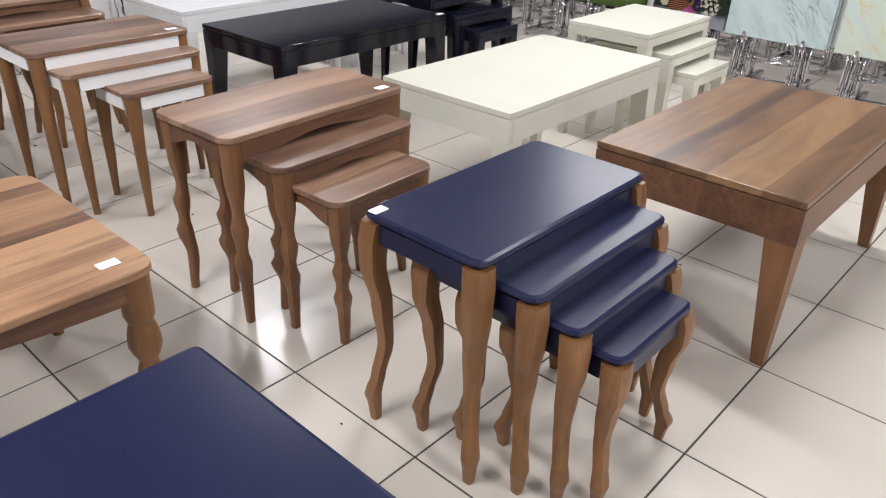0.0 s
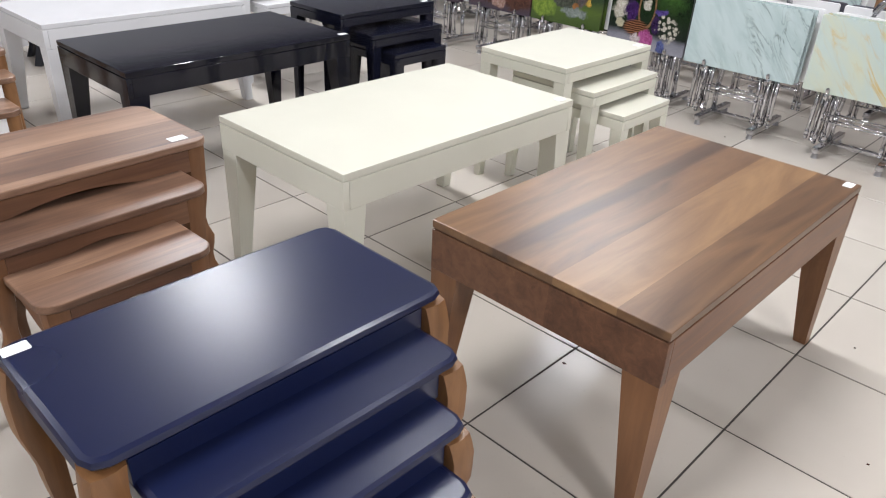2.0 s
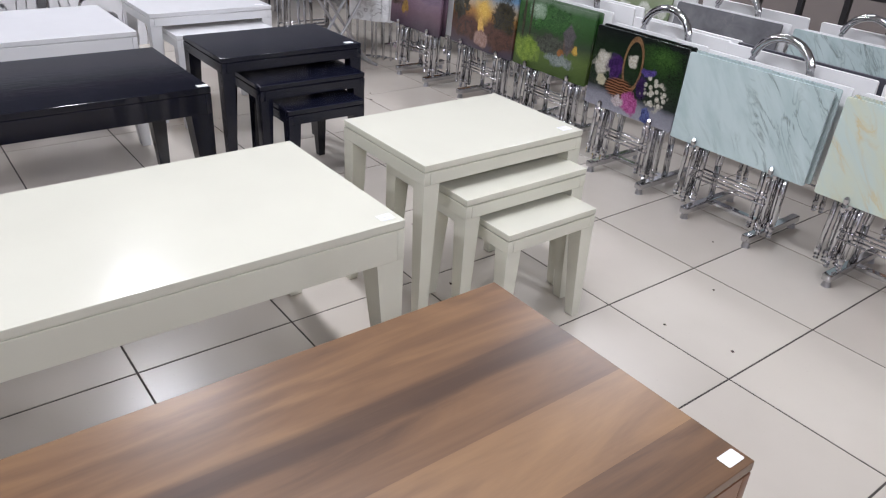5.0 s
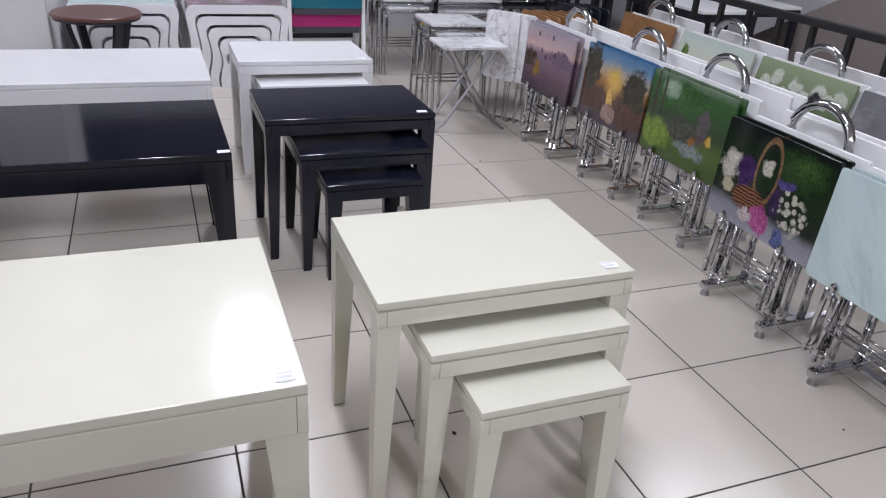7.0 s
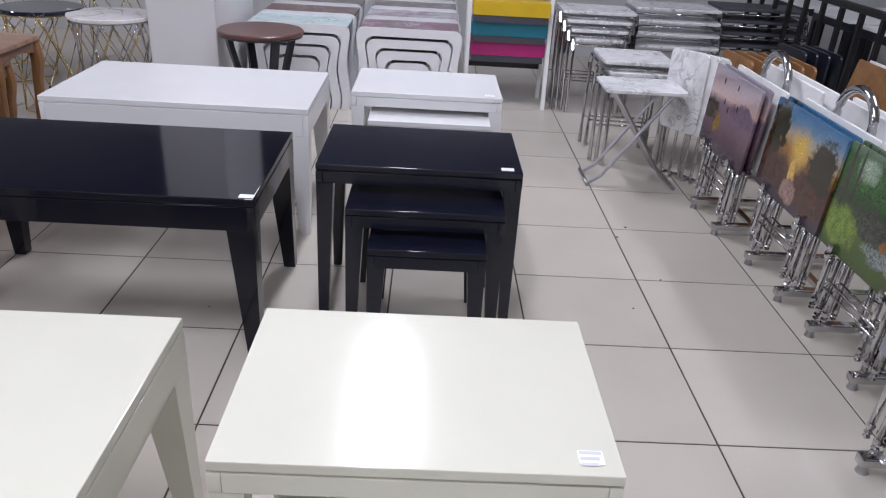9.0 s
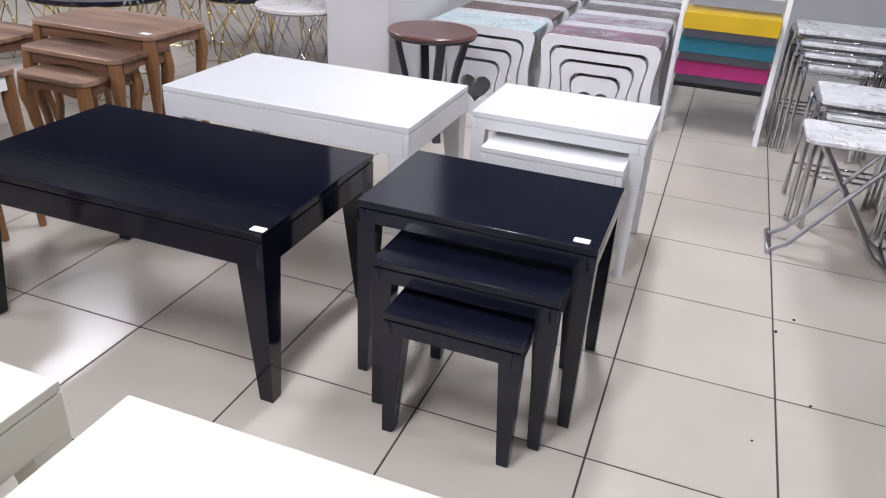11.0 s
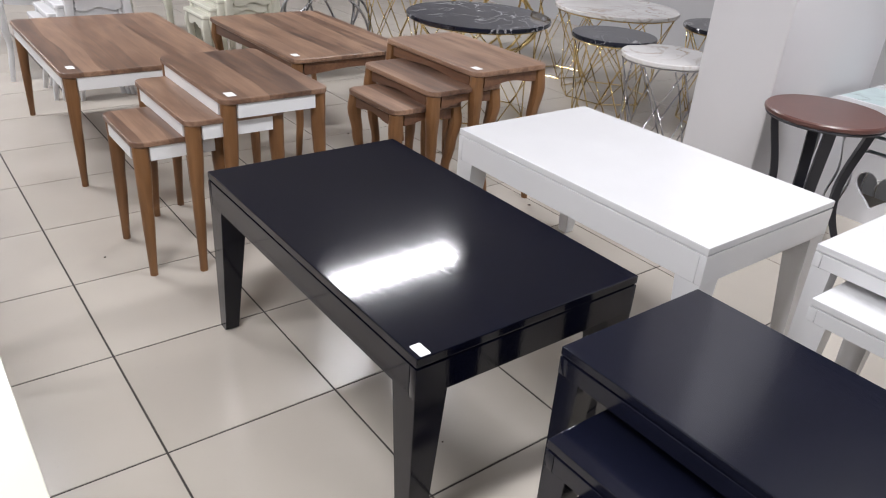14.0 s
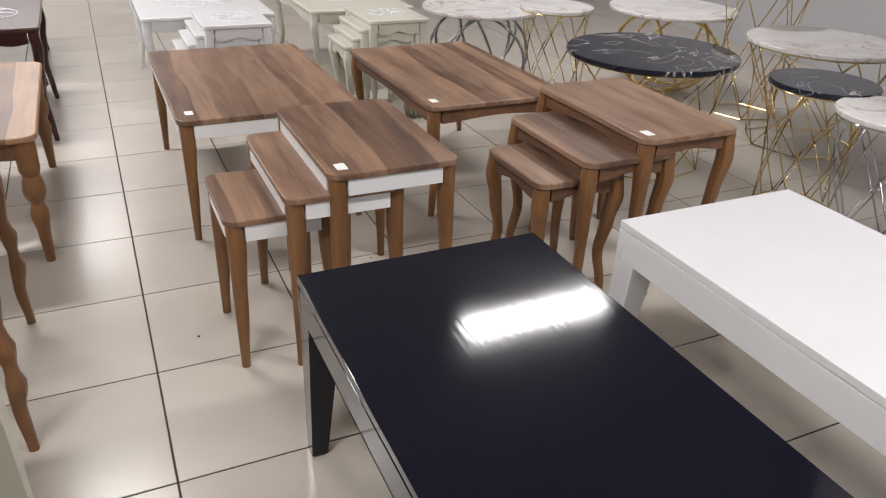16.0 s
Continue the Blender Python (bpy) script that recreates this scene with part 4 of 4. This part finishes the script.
def folding_table(x, y, h, w, d, rz):
    t = thing("folding_table", x, y, 0, "open folding table with white marble top and chrome cross legs", "folding table", "", rz)
    part("tabletop", slab(-d / 2, d / 2, -w / 2, w / 2, h - 0.016, h, 0.03), M_MARBLE_GREY, t)
    for s in (-1, 1):
        yy = s * (w / 2 - 0.06)
        for q in (-1, 1):
            y2 = yy + 0.012 * q
            pts = [(q * (d / 2 + 0.02), y2, 0.009), (q * (d / 2 - 0.04), y2, 0.05), (-q * (d / 2 - 0.06), y2, h - 0.026)]
            part("leg", add_tube(bmesh.new(), pts, 0.009, 8), M_STEEL, t)
    for q in (-1, 1):
        part("foot_bar", add_tube(bmesh.new(), [(q * (d / 2 + 0.02), -w / 2 + 0.03, 0.009), (q * (d / 2 + 0.02), w / 2 - 0.03, 0.009)], 0.0088, 8), M_STEEL, t)


folding_table(-4.2, 4.245, 0.48, 0.28, 0.38, 90)


# ---- racks of folded tables ----
def folded_table(xc, yc, zc, w, hgt, art, lean, group, label):
    """A folded tray table hanging on edge: printed top, white underside, tube legs."""
    t = thing("folded_table", xc, yc, zc, label, "folding table", group)
    t.matrix_basis = pose(xc, yc, zc, lean, 0, 0)
    bm = slab(-w / 2, w / 2, -hgt / 2, hgt / 2, -0.006, 0.006, 0.008, 0.0015)
    bmesh.ops.rotate(bm, verts=bm.verts, matrix=Matrix.Rotation(radians(90), 3, "X"))
    part("tabletop", bm, art, t, "glossy printed top" if art not in (M_APRON_WHITE,) else "white underside")
    return t


def turned(profile, x, y, n=8):
    """A turned piece about an upright axis from (radius, height) pairs."""
    return loft(bmesh.new(), [[(x + r * math.cos(a * math.tau / n), y + r * math.sin(a * math.tau / n), z) for a in range(n)] for r, z in profile])


def leg_bundle(t, w, hgt, n=5):
    """Two sheaves of folded tube legs with ribbed tips, hanging clips and wire spreaders."""
    for s in (-1, 1):
        for k in range(n):
            x = s * (w * 0.29) + (k - (n - 1) / 2) * 0.0215
            y = 0.020 + 0.017 * (k % 2)
            zt, zb = -hgt * 0.36, -hgt / 2 - 0.195 - 0.007 * (k % 3)
            part("leg_tube", add_tube(bmesh.new(), [(x, y, zt), (x + 0.004 * s, y, zb)], 0.0092, 8), M_CHROME, t)
            part("leg_tip", turned(((0.005, zb - 0.036), (0.0105, zb - 0.030), (0.0075, zb - 0.024), (0.0110, zb - 0.017), (0.0075, zb - 0.010), (0.0112, zb - 0.003), (0.0112, zb + 0.006), (0.0090, zb + 0.012)), x + 0.004 * s, y), M_CHROME, t)
        part("hook", turned(((0.005, -hgt / 2 - 0.026), (0.012, -hgt / 2 - 0.016), (0.013, -hgt / 2 - 0.004), (0.008, -hgt / 2 + 0.004), (0.0105, -hgt / 2 + 0.014), (0.0105, -hgt / 2 + 0.022), (0.004, -hgt / 2 + 0.03)), s * w * 0.29, -0.018), M_CHROME, t, "chrome ball clip")
    for zz in (-hgt / 2 - 0.095, -hgt / 2 - 0.125):
        part("spreader", add_tube(bmesh.new(), [(-w * 0.29, 0.008, zz), (w * 0.29, 0.008, zz)], 0.0038, 6), M_CHROME, t)


def rack(xc, yc, half=0.142, deep=0.36, arch=0.735):
    t = thing("display_rack", xc, yc, 0, "chrome floor rack with an arched handle for folded tables", "display rack", "chrome display racks")
    for s in (-1, 1):
        x = s * half
        part("foot_bar", box(x - 0.017, x + 0.017, -deep / 2, deep / 2, 0.024, 0.052, 0.005), M_CHROME, t)
        for e in (-1, 1):
            bm = bmesh.new()
            yy = e * (deep / 2 - 0.02)
            loft(bm, [[(x + r * math.cos(a * math.tau / 10), yy + r * math.sin(a * math.tau / 10), z) for a in range(10)] for r, z in ((0.017, 0.0), (0.013, 0.012), (0.013, 0.0238))])
            part("caster", bm, M_STEEL, t)
        part("post", add_tube(bmesh.new(), [(x, 0, 0.0525), (x, 0, 0.2)], 0.013, 8), M_CHROME, t)
    part("long_bar", box(-half + 0.0175, half - 0.0175, -0.014, 0.014, 0.03, 0.048, 0.003), M_CHROME, t)
    pts = [(-half, 0, 0.2005), (-half * 0.85, 0, 0.45), (-half * 0.82, 0, arch - 0.105)]
    pts += [(half * 0.82 * -math.cos(radians(a)), 0, arch - 0.105 + 0.105 * math.sin(radians(a))) for a in range(15, 180, 15)]
    pts += [(half * 0.82, 0, arch - 0.105), (half * 0.85, 0, 0.45), (half, 0, 0.2005)]
    part("arched_handle", add_tube(bmesh.new(), pts, 0.0155, 12), M_CHROME, t)


ROW1 = [
    (-3.74, 4.50, 0.50, A_LAVENDER, "folded table with a printed lavender valley with balloons"),
    (-3.185, 4.545, 0.515, A_SUNSET, "folded table with a printed sunset over a path"),
    (-2.67, 4.555, 0.51, A_FOREST, "folded table with a printed green forest and cottage"),
    (-2.03, 4.40, 0.47, A_BASKET, "folded table with a printed basket of flowers"),
    (-1.49, 4.375, 0.57, M_MARBLE_BLUE, "folded table with a pale blue marble print"),
    (-0.88, 4.365, 0.56, M_MARBLE_GOLD, "folded table with a pale blue and gold marble print"),
    (-0.27, 4.365, 0.56, M_MARBLE_BLUE, "folded table with a pale blue marble print"),
]
HGT = 0.335
for xc, yc, w, art, label in ROW1:
    rack(xc, yc + 0.15)
    t = folded_table(xc, yc, 0.472, w, HGT, art, -3, "folded tables on the front racks", label)
    leg_bundle(t, w, HGT)
    for j, m in enumerate((art, M_APRON_WHITE)):
        b = folded_table(xc + 0.008 + 0.010 * j, yc + 0.028 + 0.055 * j, 0.476, w, HGT, m, -3, "folded tables on the front racks", "folded table hanging edge-on behind a printed one")
        if j == 0:
            leg_bundle(b, w, HGT, 2)
    for j in range(2):
        # the grey boards past x -1.6 stand in for dark gaps between hung tables
        b = folded_table(xc + 0.03 + 0.015 * j, yc + 0.22 + 0.05 * j, 0.492, w + 0.02, HGT, M_GREYBOARD if j == 1 and xc > -1.6 else M_APRON_WHITE, 4, "folded tables on the front racks", "folded table with its plain underside showing, grey where it paints shade")
        if j == 1:
            leg_bundle(b, w, HGT, 2)

ROW2 = [(-4.02, 5.25, 0.5, M_OAKTOP, "folded table with a brown oak top"), (-3.42, 5.25, 0.55, A_LILY, "folded table with a printed pale lily"), (-2.82, 5.25, 0.55, A_PEBBLE, "folded table with printed pale pebbles"),
        (-2.2, 5.22, 0.58, A_GREY, "folded table with a grey slate print"), (-1.55, 5.2, 0.58, M_MARBLE_BLUE, "folded table with a pale blue marble print"), (-0.9, 5.2, 0.58, M_OAKTOP, "folded table with a brown oak top"), (-0.25, 5.2, 0.58, A_GREY, "folded table with a grey slate print")]
for xc, yc, w, art, label in ROW2:
    rack(xc, yc + 0.10)
    for j, (m, l) in enumerate(((art, label), (M_APRON_WHITE, "folded table hanging edge-on behind a printed one"))):
        b = folded_table(xc + 0.02 * j, yc + 0.04 * j, 0.475, w, HGT, m, -10, "folded tables on the back racks", l)
        leg_bundle(b, w, HGT, 2)
    b = folded_table(xc + 0.04, yc + 0.20, 0.5, w, HGT, M_APRON_WHITE, 9, "folded tables on the back racks", "folded table with its white underside showing")
    leg_bundle(b, w, HGT, 2)


def leaning_board(x, y, z, w, h, rx, rz, m, label, group):
    bm = slab(-w / 2, w / 2, -h / 2, h / 2, -0.007, 0.007, 0.03, 0.002)
    t = thing("folded_table", x, y, z, label, "folding table", group)
    t.matrix_basis = pose(x, y, z, 0, 0, rz) @ pose(0, 0, 0, 90 + rx)
    part("tabletop", bm, m, t)
    for s in (-1, 1):
        part("leg_tube", add_tube(bmesh.new(), [(s * w * 0.3, h * 0.3, -0.02), (s * w * 0.3, -z + 0.012, -0.02)], 0.008, 8), M_CHROME, t)
    part("foot_bar", add_tube(bmesh.new(), [(-w * 0.3, -z + 0.012, -0.02), (-w * 0.3, -z + 0.012, -0.07), (w * 0.3, -z + 0.012, -0.07), (w * 0.3, -z + 0.012, -0.02)], 0.007, 8), M_CHROME, t)


for j in range(3):
    leaning_board(-4.25 + 0.035 * j, 4.47 + 0.035 * j, 0.446, 0.22, 0.38, 0, 34, M_MARBLE_GREY, "folded white marble table standing on edge", "folded marble tables")
for j in range(6):
    leaning_board(-4.42 + 0.012 * j, 4.76 + 0.055 * j, 0.42, 0.34, 0.36, 0, 3, M_OAKTOP, "folded brown wooden table standing on edge", "folded wooden tables")
for j in range(4):
    leaning_board(-4.72 + 0.015 * j, 5.16 + 0.055 * j, 0.42, 0.30, 0.36, 0, 3, M_BLACKTOP, "folded dark navy table standing on edge", "folded dark tables")


# ---- railing and stairwell ----
def railing():
    t = thing("railing", 0, 5.62, 0, "black iron stair railing with square uprights", "railing")
    part("top_rail", box(-6.6, 1.6, -0.024, 0.024, 0.758, 0.795, 0.005), M_RAIL, t)
    part("bottom_rail", box(-6.6, 1.6, -0.015, 0.015, 0.06, 0.085, 0.003), M_RAIL, t)
    k = 0
    x = -6.55
    while x < 1.55:
        part("upright", box(x - 0.014, x + 0.014, -0.014, 0.014, 0.0 if k % 6 == 0 else 0.0853, 0.7578, 0.002), M_RAIL, t)
        x += 0.225
        k += 1


railing()


for x0, y0 in ((-6.85, 5.95), (-6.2, 5.95), (-5.55, 5.95), (-4.9, 5.95), (-6.5, 6.55), (-5.8, 6.55), (-5.1, 6.55)):
    modern_table(x0, x0 + 0.5, y0, y0 + 0.42, 0.62, 0.02, 0.05, M_APRON_WHITE, "white topped side table on a black frame", "side table", "black framed tables past the railing", 0.04, 0.035, side=M_BLACKWOOD, name="side_table")


# ---- carved tables far down the aisle ----
def carved_table(x0, x1, y0, y1, h, m, label, group, motif=True, category="side table"):
    t = leg_table("carved_table", x0, x1, y0, y1, h, 0.022, 0.06, m, m, m, SOFT, label, category, group, 0.02, 0.035, 0.2, (1.5, 0.02), 0.006)
    if motif:
        r = min(x1 - x0, y1 - y0) * 0.3
        part("carved_ring", add_tube(bmesh.new(), ring_pts(r, h + 0.0002, 32), 0.004, 6, True), M_INK, t, "grey carved rosette")
        for k in range(8):
            a = k * math.tau / 8
            part("petal", add_tube(bmesh.new(), [(r * 0.2 * math.cos(a), r * 0.2 * math.sin(a), h), (r * 0.6 * math.cos(a + 0.2), r * 0.6 * math.sin(a + 0.2), h + 0.001), (r * 0.9 * math.cos(a), r * 0.9 * math.sin(a), h)], 0.004, 5), M_INK, t, "grey carved petal")
    return t


for bx, by, fin, tint in ((-2.9, -0.82, M_WHITE, "white"), (-3.72, -0.74, M_CREAM, "cream")):
    for k in range(4):
        carved_table(bx - 0.17 + 0.02 * k + 0.0, bx + 0.17 - 0.02 * k + 0.06 * k, by - 0.22 + 0.02 * k, by + 0.22 - 0.02 * k, 0.55 - 0.045 * k, fin, tint + " carved nesting table with a grey rosette", tint + " carved nesting tables", k == 0)
carved_table(-3.2, -2.48, -2.1, -1.12, 0.5, M_WHITE, "white carved coffee table on curved legs", "pale carved coffee tables", True, "coffee table")
carved_table(-4.05, -3.4, -2.1, -1.12, 0.5, M_CREAM, "cream carved coffee table on curved legs", "pale carved coffee tables", True, "coffee table")
carved_table(-2.02, -1.5, -1.55, -0.75, 0.55, M_DARKWOOD, "dark mahogany carved table on curved legs", "dark carved tables")
carved_table(-1.96, -1.4, -2.8, -1.8, 0.5, M_DARKWOOD, "dark mahogany carved coffee table on curved legs", "dark carved tables", True, "coffee table")


# ---- floor tiles ----
def tile_mesh():
    bm = bmesh.new()
    g = TILE / 2 - 0.0027
    loft(bm, [[(x, y, z) for x, y in ((-q, -q), (q, -q), (q, q), (-q, q))] for q, z in ((g, -0.0055), (g, -0.0008), (g - 0.0008, 0.0))])
    bmesh.ops.recalc_face_normals(bm, faces=bm.faces)
    me = bpy.data.meshes.new("tile")
    bm.to_mesh(me)
    bm.free()
    me.materials.append(M_TILE)
    return me


TM = tile_mesh()
rest = bmesh.new()
for i in range(-16, 8):
    for j in range(-14, 19):
        cx, cy = (i + 0.5) * TILE, (j + 0.5) * TILE
        if not (X0 < cx < X1 and Y0 < cy < Y1):
            continue
        if -11 <= i <= 1 and -3 <= j <= 10 or (-6 <= i <= -3 and -10 <= j <= -4):
            o = new("tile", TM)
            o.parent = floor
            o.location = (cx, cy, 0)
        else:
            add_box(rest, cx - TILE / 2 + 0.0027, cx + TILE / 2 - 0.0027, cy - TILE / 2 + 0.0027, cy + TILE / 2 - 0.0027, -0.0055, 0.0)
far = part("tile_field", rest, M_TILE, floor)
far["kind"] = "stuff"


# ---- crumbs on the floor ----
rnd = random.Random(5)
crumbs = bmesh.new()
for k in range(26):
    cx, cy = rnd.uniform(-4.4, -0.1), rnd.uniform(0.2, 4.3)
    a, r = rnd.random() * 6.28, rnd.uniform(0.003, 0.007)
    loft(crumbs, [[(cx + q * (math.cos(a + i * 1.57) * (1 + 0.6 * (i % 2))), cy + q * math.sin(a + i * 1.57), z) for i in range(4)] for q, z in ((r, 0.0002), (r * 0.6, 0.0022))])
solid("floor_crumbs", crumbs, M_DARKWOOD, "small dark crumbs scattered on the tiles", "crumbs", "stuff")
